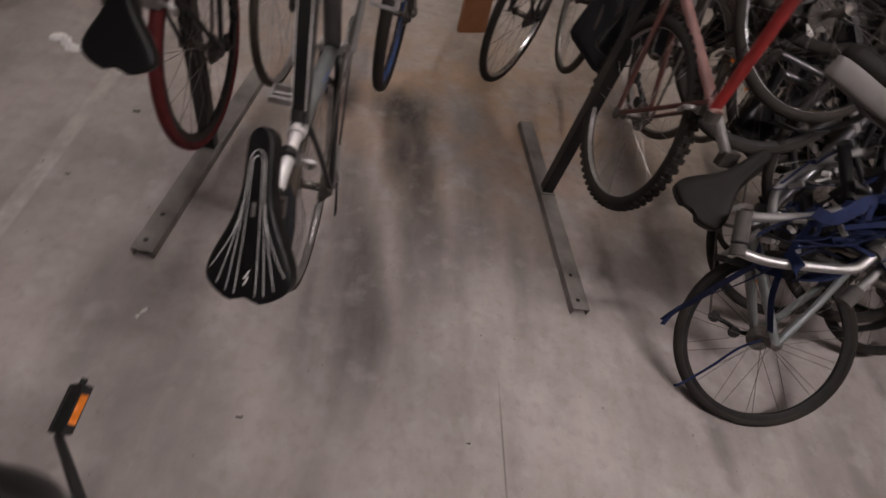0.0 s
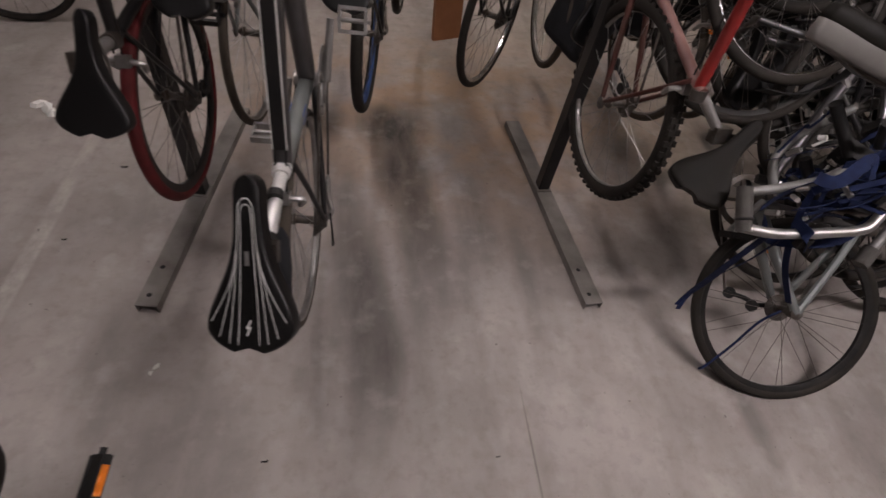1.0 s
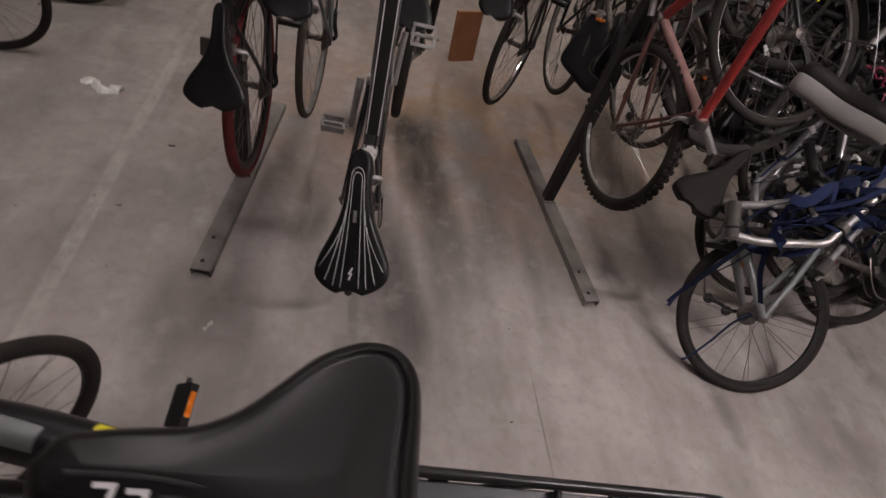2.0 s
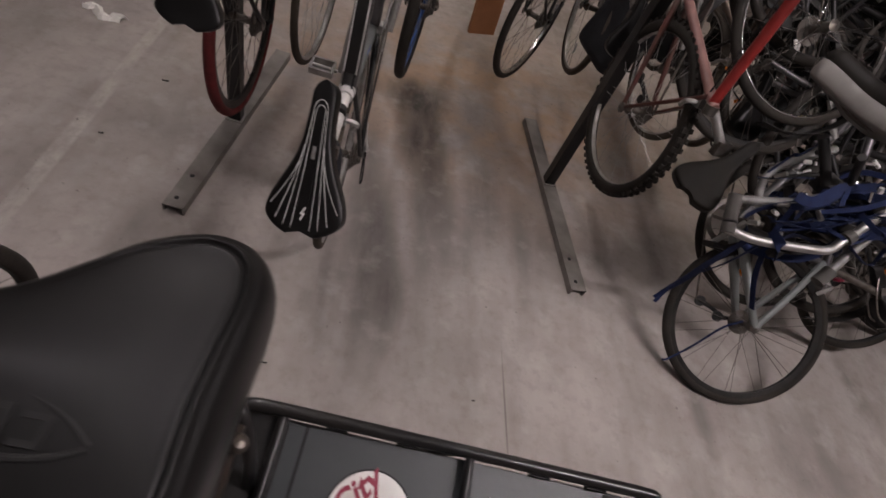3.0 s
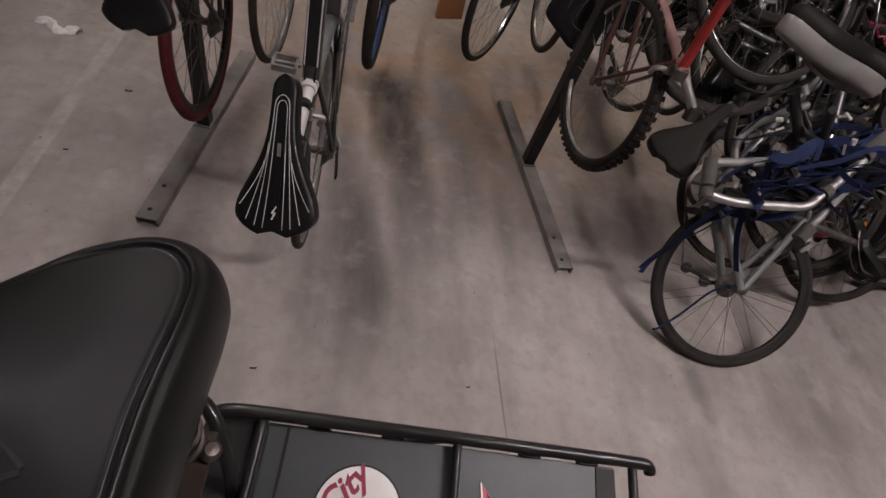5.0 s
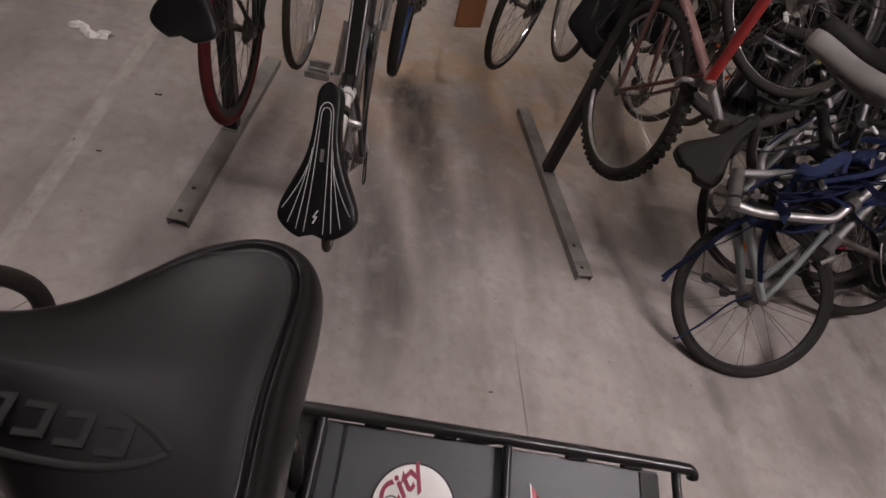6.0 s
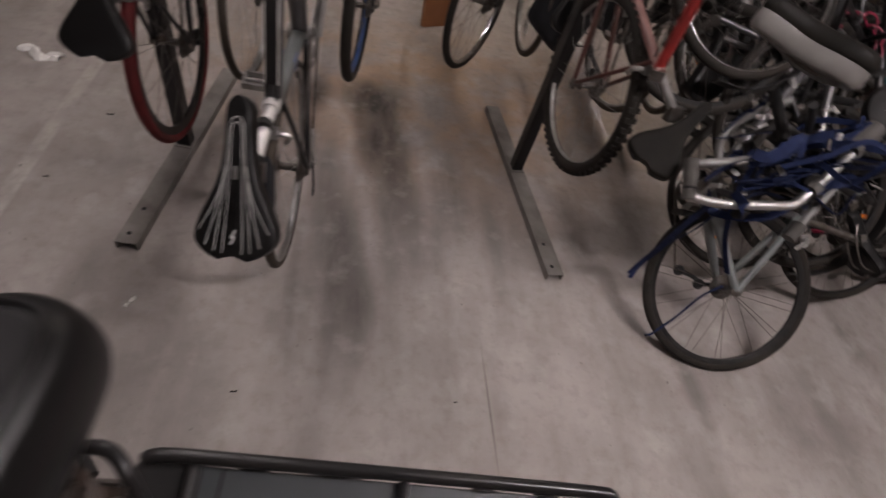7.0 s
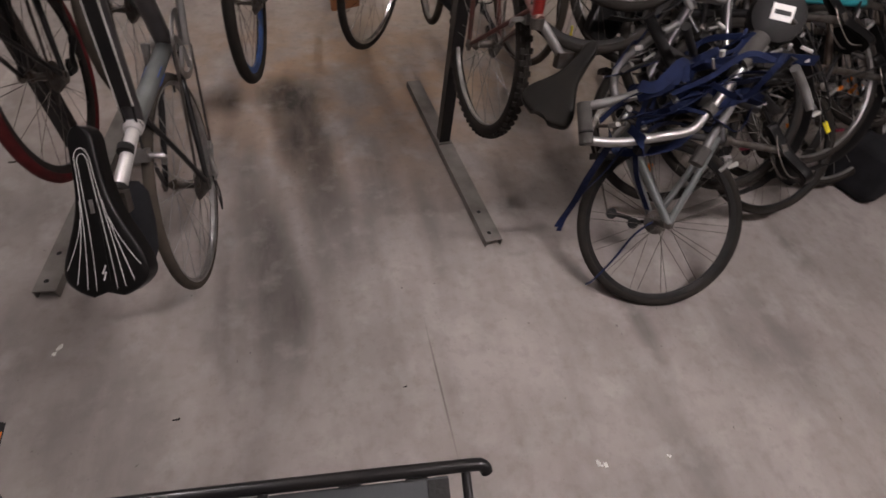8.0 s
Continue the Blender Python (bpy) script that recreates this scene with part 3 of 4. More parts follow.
        for s in (-1, 1):
            part("grip", Shape().tube(stem_end + Vector((-0.03, 0.19 * s, 0.018)), stem_end + Vector((-0.052, 0.3 * s, 0.026)), 0.016), BLACKP, root)
            part("brake_lever", Shape().ring_path(curve_points([stem_end + Vector((-0.02, 0.15 * s, 0.012)), stem_end + Vector((0.035, 0.19 * s, 0.0)), stem_end + Vector((0.02, 0.26 * s, 0.0))], 4), 0.006, 6), ALLOY, root)
    # drive train
    ring = Shape().lathe((bb.x, -0.044, bb.z), (0, 1, 0), [(0.098, -0.002), (0.098, 0.002), (0.078, 0.0025), (0.078, -0.0025)], 40)
    for k in range(5):
        t = 2 * math.pi * k / 5
        ring.tube(bb + Vector((0, -0.044, 0)), bb + Vector((0.082 * math.cos(t), -0.044, 0.082 * math.sin(t))), 0.007, sides=6)
    part("chainring", ring, STEEL, root)
    for s, ang in ((-1, crank), (1, crank + 180)):
        t = radians(ang)
        end = bb + Vector((0.17 * math.cos(t), (0.068 + wide) * s, 0.17 * math.sin(t)))
        part("crank_arm", Shape().tube(bb + Vector((0, 0.055 * s, 0)), end, 0.013, 0.01, 8), BLACKM if wide else ALLOY, root)
        pedal(root, end + Vector((0, 0.06 * s, 0)), pedal_mat, reflect=wide > 0, turn=40 if wide else ang * 0.3)
    prof = [(0.012, -0.062)]
    for k in range(6):
        prof += [(0.05 - 0.005 * (5 - k), -0.06 + 0.005 * k), (0.05 - 0.005 * (5 - k), -0.0575 + 0.005 * k), (0.019, -0.0575 + 0.005 * k), (0.019, -0.0555 + 0.005 * k)]
    cas = Shape().lathe((0, 0, 0), (0, 1, 0), prof, 24, False)
    part("cassette", cas, STEEL, root)
    der = Shape().ring_path(curve_points([(0.005, -0.07, -0.02), (0.015, -0.075, -0.06), (0.05, -0.06, -0.1), (0.09, -0.05, -0.17)], 4), 0.009, 8)
    der.lathe((0.02, -0.05, -0.085), (0, 1, 0), [(0.0, -0.004), (0.022, -0.004), (0.022, 0.004), (0.0, 0.004)], 14, False)
    der.lathe((0.085, -0.05, -0.16), (0, 1, 0), [(0.0, -0.004), (0.022, -0.004), (0.022, 0.004), (0.0, 0.004)], 14, False)
    part("derailleur", der, BLACKP if fat < 1.2 else STEEL, root)
    for a, c in (((0.0, -0.046, 0.045), (bb.x, -0.046, bb.z + 0.095)), ((0.1, -0.05, -0.175), (bb.x, -0.046, bb.z - 0.095))):
        part("chain_run", Shape().ribbon([a, c], 0.007, 0.005, (0, 1, 0)), STEEL, root)
    br = Vector((clamp[0] * 0.42 + 0.085, 0, clamp[1] * 0.85 + 0.02)) if clamp[1] > 0.36 else Vector((0.16, 0, 0.31))
    cal = Shape().box(br, (0.03, 0.03, 0.03))
    for s in (-1, 1):
        cal.ring_path(curve_points([br, br + Vector((-0.005, 0.042 * s, -0.01)), br + Vector((-0.03, 0.03 * s, -0.05))], 4), 0.008, 8)
    part("rear_brake", cal, ALLOY, root)
    cable = Shape()
    for s in (-1, 1):
        cable.ring_path(curve_points([stem_end + Vector((0, 0.16 * s, 0)), stem_end + Vector((0.12, 0.06 * s, 0.02)), head + Vector((0.04, 0.02 * s, -0.05)), (cl + head) / 2 + Vector((0, 0.02 * s, -0.035)), br + Vector((0.02, 0.01 * s, 0.02))], 6), 0.0025, 6)
    part("cable", cable, BLACKP, root)
    if guards:
        for at in (Vector((0, 0, 0)), front_hub):
            g = Shape()
            pts = [at + Vector((0.362 * math.cos(t), 0, 0.362 * math.sin(t))) for t in [radians(a) for a in range(60, 215, 12)]]
            g.ribbon(pts, 0.05, 0.003, (0, 1, 0))
            part("mudguard", g, guards, root)
    return root


def reseat(root, tail, nose, up, mesh, rest):
    """Sets a bicycle's saddle between two places in the room and brings the seatpost to it."""
    back = root.matrix_world.inverted()
    for o in root.children:
        if o.name.startswith("saddle"):
            if mesh:
                o.data = mesh
            o.matrix_local = back @ frame_of(tail, Vector(nose) - Vector(tail), up)
        elif o.name.startswith("seatpost"):
            clamp_at = sum((v.co for v in list(o.data.vertices)[:14]), Vector()) / 14
            o.data = Shape().tube(clamp_at, back @ Vector(rest), 0.0145, sides=14).mesh("seatpost", o.data.materials[0])
        elif o.name.startswith("post_head"):
            o.data = Shape().box(back @ Vector(rest), (0.045, 0.05, 0.03)).mesh("post_head", STEEL)


def extras(root, k):
    """Carrier rods, coil lock, lamp, bell and reflectors of an everyday bicycle."""
    metal = (CHROME, ALLOY, BLACKM)[k % 3]
    if k % 3 != 1:
        for q in (-1, 1):
            part("carrier_rod", Shape().ring_path(curve_points([(0.2, 0.045 * q, 0.36), (0.0, 0.055 * q, 0.37), (-0.18, 0.05 * q, 0.37), (-0.21, 0.0, 0.37)], 5), 0.004, 6), metal, root)
            part("carrier_strut", Shape().tube((-0.04, 0.055 * q, 0.37), (0, 0.065 * q, 0.01), 0.0035, sides=6), metal, root)
        for x in (-0.14, -0.04, 0.08):
            part("carrier_rod", Shape().tube((x, -0.055, 0.37), (x, 0.055, 0.37), 0.0035, sides=6), metal, root)
    if k % 2:
        coil = [Vector((0.5 + 0.11 * math.cos(t * 0.12) + 0.012 * math.cos(t), 0.05 + 0.02 * math.sin(t * 0.3), 0.2 + 0.1 * math.sin(t * 0.12) + 0.012 * math.sin(t))) for t in [0.7 * i for i in range(110)]]
        part("coil_lock", Shape().ring_path(coil, 0.004, 5), (BLACKP, WEBBING, MAROON)[k % 3], root, "coiled cable lock")
    else:
        for q in (-1, 1):
            part("bottle_cage", Shape().ring_path(curve_points([(0.47, 0.0, 0.06), (0.5, 0.04 * q, 0.13), (0.56, 0.04 * q, 0.2), (0.58, 0.0, 0.26)], 5), 0.003, 6), CHROME, root)
    part("reflector", Shape().lathe((-0.2 if k % 3 != 1 else 0.14, 0, 0.34), (1, 0, 0), [(0.0, -0.008), (0.022, -0.006), (0.024, 0.004), (0.0, 0.006)], 14, False), (MAROON, ORANGE, WHITEP)[k % 3], root)
    part("bell", Shape().lathe((0.86, 0.12, 0.62), (0, 0.2, 1), [(0.026, 0.0), (0.024, 0.012), (0.014, 0.022), (0.0, 0.026)], 16, False), CHROME, root)
    part("front_lamp", Shape().lathe((0.93, 0.0, 0.5), (1, 0, 0), [(0.0, -0.03), (0.018, -0.025), (0.028, 0.0), (0.03, 0.018), (0.0, 0.022)], 16, False), (CHROME, BLACKP)[k % 2], root)
    for q in (-1, 1):
        part("wheel_reflector", Shape().box((0.2 * math.cos(k + q), 0.01, 0.2 * math.sin(k + q)), (0.05, 0.006, 0.02), Matrix.Rotation(-k - q, 3, "Y")), (ORANGE, WHITEP, YELLOW)[k % 3], root)
    loop = [Vector((0.9, 0.05, 0.62)), Vector((1.02, 0.03, 0.6)), Vector((1.05, -0.02, 0.5)), Vector((0.93, -0.03, 0.38)), Vector((0.8, -0.02, 0.3))]
    part("cable", Shape().ring_path(curve_points(loop, 6), 0.003, 6), (BLACKP, GREYTUBE)[k % 2], root)


# ---- the room ----
def slab(name, x0, x1, y0, y1, z0, z1, mat, label, category):
    s = Shape().box(((x0 + x1) / 2, (y0 + y1) / 2, (z0 + z1) / 2), (x1 - x0, y1 - y0, z1 - z0))
    return thing(name, s, mat, label, category, kind="structure", smooth=False)


X0, X1, Y0, Y1, CEIL = -5.0, 8.5, -4.0, 8.0, 3.0
fl = slab("floor", X0 - 0.2, X1 + 0.2, Y0 - 0.2, Y1 + 0.2, -0.2, 0.0, CONCRETE, "worn grey concrete floor with dark streaks and rust-brown dust", "floor")
slab("ceiling", X0 - 0.2, X1 + 0.2, Y0 - 0.2, Y1 + 0.2, CEIL, CEIL + 0.2, CEILM, "plain painted concrete ceiling", "ceiling")
slab("wall_north", X0, X1, Y1, Y1 + 0.2, 0.0, CEIL, PLASTER, "plain painted wall of the storage room", "wall")
slab("wall_south", X0, X1, Y0 - 0.2, Y0, 0.0, CEIL, PLASTER, "plain painted wall of the storage room", "wall")
slab("wall_west", X0 - 0.2, X0, Y0 - 0.2, Y1 + 0.2, 0.0, CEIL, PLASTER, "plain painted wall of the storage room", "wall")
slab("wall_east", X1, X1 + 0.2, Y0 - 0.2, Y1 + 0.2, 0.0, CEIL, PLASTER, "plain painted wall of the storage room", "wall")


def ceiling_lamp(x, y, length, mat, along_x=True):
    size = (length, 0.14, 0.05) if along_x else (0.14, length, 0.05)
    ob = thing("ceiling_lamp", Shape().box((0, 0, -0.025), size), LAMPBODY, "white surface-mounted strip lamp on the ceiling", "lamp", "strip lamps on the ceiling")
    d = (length * 0.97, 0.1, 0.02) if along_x else (0.1, length * 0.97, 0.02)
    part("diffuser", Shape().box((0, 0, -0.062), d), mat, ob, "lit white diffuser")
    ob.location = (x, y, CEIL)


TUBE = glow("lit_tube", (1.0, 0.9, 0.915), 140.0)
OLD_TUBE = glow("lit_old_tube", (1.0, 0.9, 0.9), 71.0)
WARM = glow("lit_warm_tube", (1.0, 0.86, 0.76), 80.0)
# weak unseen tube, added for sheen on the near saddle and fill at left
FILL_TUBE = glow("lit_fill_tube", (1.0, 0.9, 0.95), 13.0)
for lx, ly, ll, lm, along in ((-0.6, 2.15, 1.5, OLD_TUBE, False), (1.7, -0.1, 1.5, TUBE, True), (1.9, 3.7, 1.5, WARM, False), (-0.85, 0.4, 1.5, FILL_TUBE, True)):
    ceiling_lamp(lx, ly, ll, lm, along)


# ---- the racks ----
def rack(x0, y0, x1, y1, post_at, label):
    """A floor channel lying open side down, bolted down, with one square post on it."""
    a, b = Vector((x0, y0, 0)), Vector((x1, y1, 0))
    length = (b - a).length
    root = tagged(new("bike_rack"), label, "rack", "bike racks on the floor")
    root.matrix_world = Matrix.Translation(a) @ Matrix.Rotation(math.atan2(b.y - a.y, b.x - a.x), 4, "Z")
    w, h, t = 0.074, 0.036, 0.004
    prof = [(-w / 2, 0), (-w / 2, h), (w / 2, h), (w / 2, 0), (w / 2 - t, 0), (w / 2 - t, h - t), (-w / 2 + t, h - t), (-w / 2 + t, 0)]
    s = Shape()
    for x in (0, length):
        s.v += [Vector((x, p, q)) for p, q in prof]
    for k in range(8):
        q = (k + 1) % 8
        s.f.append((k, q, 8 + q, 8 + k))
    for o in (0, 8):
        s.f += [(o, o + 1, o + 6, o + 7), (o + 1, o + 2, o + 5, o + 6), (o + 2, o + 3, o + 4, o + 5)]
    part("floor_channel", s, GALV, root, "dusty grey steel floor channel", smooth=False)
    for x in (0.045, 0.17):
        part("bolt_hole", Shape().lathe((x, 0.006, h + 0.0006), (0, 0, 1), [(0.0, 0), (0.009, 0)], 12, False), DARK, root, "dark slotted bolt hole")
    p = Shape()
    r = 0.027
    p.box((post_at, 0, h + 1.0), (2 * r, 2 * r, 2.0))
    po = part("post", p, BLACKM, root, "black painted square steel post", smooth=False)
    bv = po.modifiers.new("edge", "BEVEL")
    bv.width, bv.segments = 0.004, 2
    part("post_foot", Shape().box((post_at, 0, h + 0.003), (0.075, 0.07, 0.006)), GALV, root, smooth=False)
    part("hook_bar", Shape().tube((post_at, -0.85, h + 1.96), (post_at, 0.85, h + 1.96), 0.02), BLACKM, root)
    return root


rack(-0.688, 1.165, -0.558, 2.35, 0.58, "low grey steel floor channel with a black post")
rack(0.96, 1.16, 0.852, 2.36, 0.68, "low grey steel floor channel with a black post")

# ---- bicycles on the racks ----
ROAD = dict(tyre_r=0.0145, tyre=DUSTY, rim=ALLOY)
road = bicycle(axes((-0.132, 1.222, 0.425), -3, 28), "dark grey road bicycle with a black white-striped saddle, hung nose up", paint=GREYF, paint2=SILVERF, stays=BLACKM, tail=(-0.075, 0.645), tilt=14,
        seat=dict(length=0.345, width=0.18, nose=0.3, stripes=True, label="black racing saddle with thin white stripes"), wheels=ROAD, bars="drop", crank=9, pedal_mat=ALLOY, fat=1.45, panel=True, seatpost=POLISH)
reseat(road, (-0.17, 0.634, 0.667), (-0.182, 0.86, 0.935), (-0.25, -0.72, 0.6), None, (-0.15, 0.81, 0.765))
for o in road.children:
    if o.name.startswith(("bottom_bracket", "chainring", "derailleur", "rear_brake")):
        o.data.materials[0] = ALLOY
for k, at in enumerate((0.035, 0.15)):
    a, c = Vector((0.22, 0, 0.37)), road.matrix_world.inverted() @ Vector((-0.15, 0.81, 0.765))
    d = (c - a).normalized()
    part("post_band", Shape().tube(a + d * at, a + d * (at + 0.018), 0.0175, sides=16), BLACKP, road, "dark rubber band round the seatpost")
part("cable", Shape().ring_path(curve_points([(0.02, -0.075, -0.02), (-0.07, -0.085, -0.02), (-0.1, -0.08, -0.05), (-0.06, -0.075, -0.08), (0.01, -0.07, -0.06)], 6), 0.0028, 6), BLACKP, road, "looped black gear cable")
part("saddle_bag", Shape().ring_path([road.matrix_world.inverted() @ Vector(p) for p in ((-0.146, 0.92, 0.72), (-0.146, 0.9, 0.705), (-0.146, 0.85, 0.66), (-0.146, 0.8, 0.62), (-0.146, 0.78, 0.605), (-0.146, 0.775, 0.6))], [0.012, 0.028, 0.034, 0.034, 0.026, 0.01], 20), CANVAS, road, "small black bag under the saddle")
bicycle(axes((-0.558, 1.64, 0.56), -3, 20, 0), "black bicycle with red tyres, hung nose up", paint=BLACKM, tail=(0.035, 0.56), saddle_y=-0.022, tilt=8, clamp=(0.22, 0.33),
        seat=dict(length=0.27, width=0.16, label="plain black saddle"), wheels=dict(radius=0.345, tyre_r=0.018, tyre=REDRUB, rim=RIMBLK, rim_depth=0.03), crank=150)
bicycle(axes((-0.36, 1.98, 0.62), -6, 16), "silver and blue road bicycle hung nose up", paint=BLUEF, stays=SILVERF, tail=(0.14, 0.6), wheels=ROAD, bars="drop", crank=150)
bicycle(axes((0.058, 2.22, 0.535), -8, 18), "black mountain bicycle with blue-sided tyres, hung nose up", paint=BLACKM, tail=(0.14, 0.62),
        wheels=dict(tyre_r=0.024, tyre=RUBBER, rim=BLUERUB, rim_depth=0.034), crank=90, fat=1.25)
bicycle(axes((0.22, 2.75, 0.75), -8, 12), "dark bicycle hung nose up behind the others", paint=BROWNF, wheels=dict(tyre_r=0.02), crank=100)
bicycle(axes((0.63, 2.39, 0.58), -34, 14), "dark bicycle with bright rims, hung nose up", paint=BLACKM, tail=(0.14, 0.6), wheels=dict(tyre_r=0.018, tyre=RUBBER, rim=CHROME, rim_depth=0.016), crank=140)
red_bike = bicycle(axes((0.918, 1.565, 0.686), 4, 13, 0), "red and faded pink mountain bicycle with a wide dark saddle", paint=REDF, paint2=PALEF, clamp=(0.18, 0.36), tail=(-0.125, 0.455), tilt=2,
        seat=dict(length=0.29, width=0.225, thick=0.05, drop=0.04, lobe=0.25, mat=LEATHER2, label="wide scuffed dark grey saddle"), saddle_yaw=-32, saddle_y=-0.01, wheels=dict(tyre_r=0.024, tyre=RUBBER, rim=ALLOY, knobs=True), crank=170, fat=1.05, stays=DUSTRED)
reseat(red_bike, (0.918, 1.04, 0.75), (1.081, 1.139, 0.928), (-0.42, -0.58, 0.7), saddle_mesh(0.265, 0.172, 0.042, 0.03, LEATHER2, 0.24, lobe=0.1), (1.03, 1.19, 0.84))

# the silver bicycle that leans back on the others, its rear wheel on the floor
n_i = Vector((math.cos(radians(-104)) * math.cos(radians(43)), math.sin(radians(-104)) * math.cos(radians(43)), math.sin(radians(43))))
up_i = (Vector((0, 0, 1)) - n_i * n_i.z).normalized()
rt_i = up_i.cross(n_i)
A_I = radians(-22)
silver_bike = bicycle(frame_of((1.556, 0.985, 0.25), up_i * math.cos(A_I) + rt_i * math.sin(A_I), rt_i * math.cos(A_I) - up_i * math.sin(A_I)), "silver bicycle leaning back against the others, rear wheel on the floor",
        paint=GREYF, stays=SILVERF, stay_fat=1.75, tail=(-0.02, 0.6), wheels=dict(tyre_r=0.017, tyre=RUBBER, rim=RIMBLK, rim_depth=0.022), bars="flat", crank=60, seatpost=STEEL)
for o in silver_bike.children:
    if o.name.startswith("rear_wheel"):
        for q in (-1, 1):
            part("rim_edge", Shape().lathe((0, 0.0125 * q, 0), (0, 1, 0), [(0.3075, 0), (0.3095, 0.0012 * q), (0.3115, 0)], 64, False), ALLOY, o, "worn bright rim edge")

# ---- the crowd of bicycles beyond ----
def leaning(hub_at, yaw, elev, turn):
    """Pose of a bicycle that leans back flat against its neighbours, its left side towards the aisle."""
    n = Vector((math.cos(radians(yaw)) * math.cos(radians(elev)), math.sin(radians(yaw)) * math.cos(radians(elev)), math.sin(radians(elev))))
    up = (Vector((0, 0, 1)) - n * n.z).normalized()
    side = up.cross(n)
    a = radians(turn)
    return frame_of(hub_at, up * math.cos(a) + side * math.sin(a), side * math.cos(a) - up * math.sin(a))


CROWD = "crowded row of bicycles"
leaners = [((2.4, 1.5, 0.36), -100, 38, -20, RIMBLK, BLACKM, 0.335), ((2.95, 1.55, 0.36), -102, 36, -14, RIMBLK, BROWNF, 0.335), ((2.4, 1.4, 0.55), -96, 38, -24, ALLOY, TEALF, 0.335), ((2.9, 1.55, 0.6), -94, 36, -8, CHROME, BLACKM, 0.335),
           ((3.3, 1.35, 0.4), -104, 34, -16, ALLOY, BLUEF, 0.335), ((1.9, 1.3, 0.55), -98, 40, -28, RIMBLK, BLACKM, 0.335), ((3.4, 1.8, 0.8), -96, 34, -10, CHROME, BLACKM, 0.335), ((1.62, 1.75, 0.85), -92, 34, -14, ALLOY, BLACKM, 0.335),
           ((1.39, 1.66, 1.12), -90, 38, -10, CHROME, BROWNF, 0.335), ((1.72, 1.38, 0.42), -100, 38, -18, RIMBLK, BLACKM, 0.335), ((2.26, 1.27, 0.33), -100, 36, -25, RIMBLK, BROWNF, 0.3),
           ((2.05, 1.6, 0.62), -96, 40, -8, CHROME, TEALF, 0.335), ((2.75, 1.45, 0.33), -104, 34, -15, ALLOY, BLACKM, 0.335), ((2.5, 1.75, 0.75), -92, 36, -20, ALLOY, BROWNF, 0.335),
           ((1.85, 1.95, 0.85), -88, 30, 4, ALLOY, BLACKM, 0.335), ((3.05, 1.7, 0.55), -100, 34, -12, CHROME, TEALF, 0.335), ((2.35, 2.15, 1.0), -85, 30, -10, CHROME, BLUEF, 0.335)]
for k, (hub_at, yaw, elev, turn, rm, fm, rad) in enumerate(leaners):
    ob = bicycle(leaning(hub_at, yaw, elev, turn), "dusty bicycle leaning back in the crowded row", CROWD, paint=fm, stays=random.choice((fm, BLACKM)), wheels=dict(radius=rad, tyre_r=0.018, tyre=RUBBER, rim=rm),
            crank=random.choice((60, 120, 170, 210)), spokes=24, guards=random.choice((False, False, CHROME, BLACKP, BLACKP)), bars=random.choice(("flat", "flat", "silver")), seatpost=STEEL)
    extras(ob, k)
hung = [((1.32, 2.16, 0.62), 6, 12, ALLOY, BROWNF), ((1.62, 2.2, 0.62), -8, 12, ALLOY, BLACKM), ((2.0, 2.35, 0.6), -5, 10, CHROME, BROWNF), ((0.93, 2.5, 0.66), 2, 10, ALLOY, BLACKM),
        ((1.2, 2.75, 0.62), -5, 8, CHROME, BROWNF), ((2.4, 2.6, 0.62), 4, 10, ALLOY, REDF), ((1.65, 3.0, 0.6), -6, 8, ALLOY, BLACKM), ((2.9, 2.7, 0.6), -6, 10, CHROME, BLUEF), ((3.5, 2.6, 0.6), 0, 10, ALLOY, BLACKM)]
for k, (hub_at, ang, ln, rm, fm) in enumerate(hung):
    ob = bicycle(axes(hub_at, ang, ln, random.uniform(-6, 6)), "dusty bicycle hung nose up in the crowded row", CROWD, paint=fm, stays=random.choice((fm, BLACKM)), wheels=dict(tyre_r=0.017, tyre=DUSTY, rim=rm),
            crank=random.choice((60, 120, 170, 210)), spokes=24, bars=random.choice(("flat", "drop")), seatpost=STEEL)
    extras(ob, k + 1)
for px, py, ang in ((-2.8, 2.95, 8), (-2.85, 3.7, 10), (-2.95, 2.4, 4)):
    f = Vector((math.cos(radians(ang)), math.sin(radians(ang)), 0))
    bicycle(frame_of((px, py, 0.337), f, (0.05, -0.05, 1)), "black bicycle standing on the floor", "bicycles standing beyond", paint=BLACKM, wheels=dict(tyre_r=0.018, rim=RIMBLK), crank=100, spokes=24)

# ---- the bicycle with the rear carrier, nearest the camera ----
near = bicycle(frame_of((-0.03, 0.21, 0.338), (-0.996, 0.085, 0), (0.02, -0.22, 0.975)), "black utility bicycle with a wide black saddle and a rear carrier", "", paint=BLACKM, clamp=(0.2, 0.46),
               tail=(0.085, 0.885), tilt=-3, saddle_y=-0.025, saddle_yaw=12, seat=dict(length=0.33, width=0.255, thick=0.085, drop=0.03, lobe=0.3, nose=0.26, label="wide padded black vinyl saddle with rolled edge"),
               wheels=dict(tyre_r=0.021, rim=RIMBLK), crank=-27, fat=1.5, front_turn=58, wide=0.125)
[o for o in near.children if o.name.startswith("front_wheel")][0].matrix_local = Matrix.Translation((0.93, -0.05, 0)) @ Matrix.Rotation(radians(62), 4, "Z")
near_saddle = [o for o in near.children if o.name.startswith("saddle")][0]
near_saddle.data = comfort_saddle_mesh(LEATHER)
near_saddle.matrix_local = near.matrix_world.inverted() @ frame_of((-0.129, 0.047, 1.18), (-1, 0.07, 0.02), (0.02, -0.08, 1))
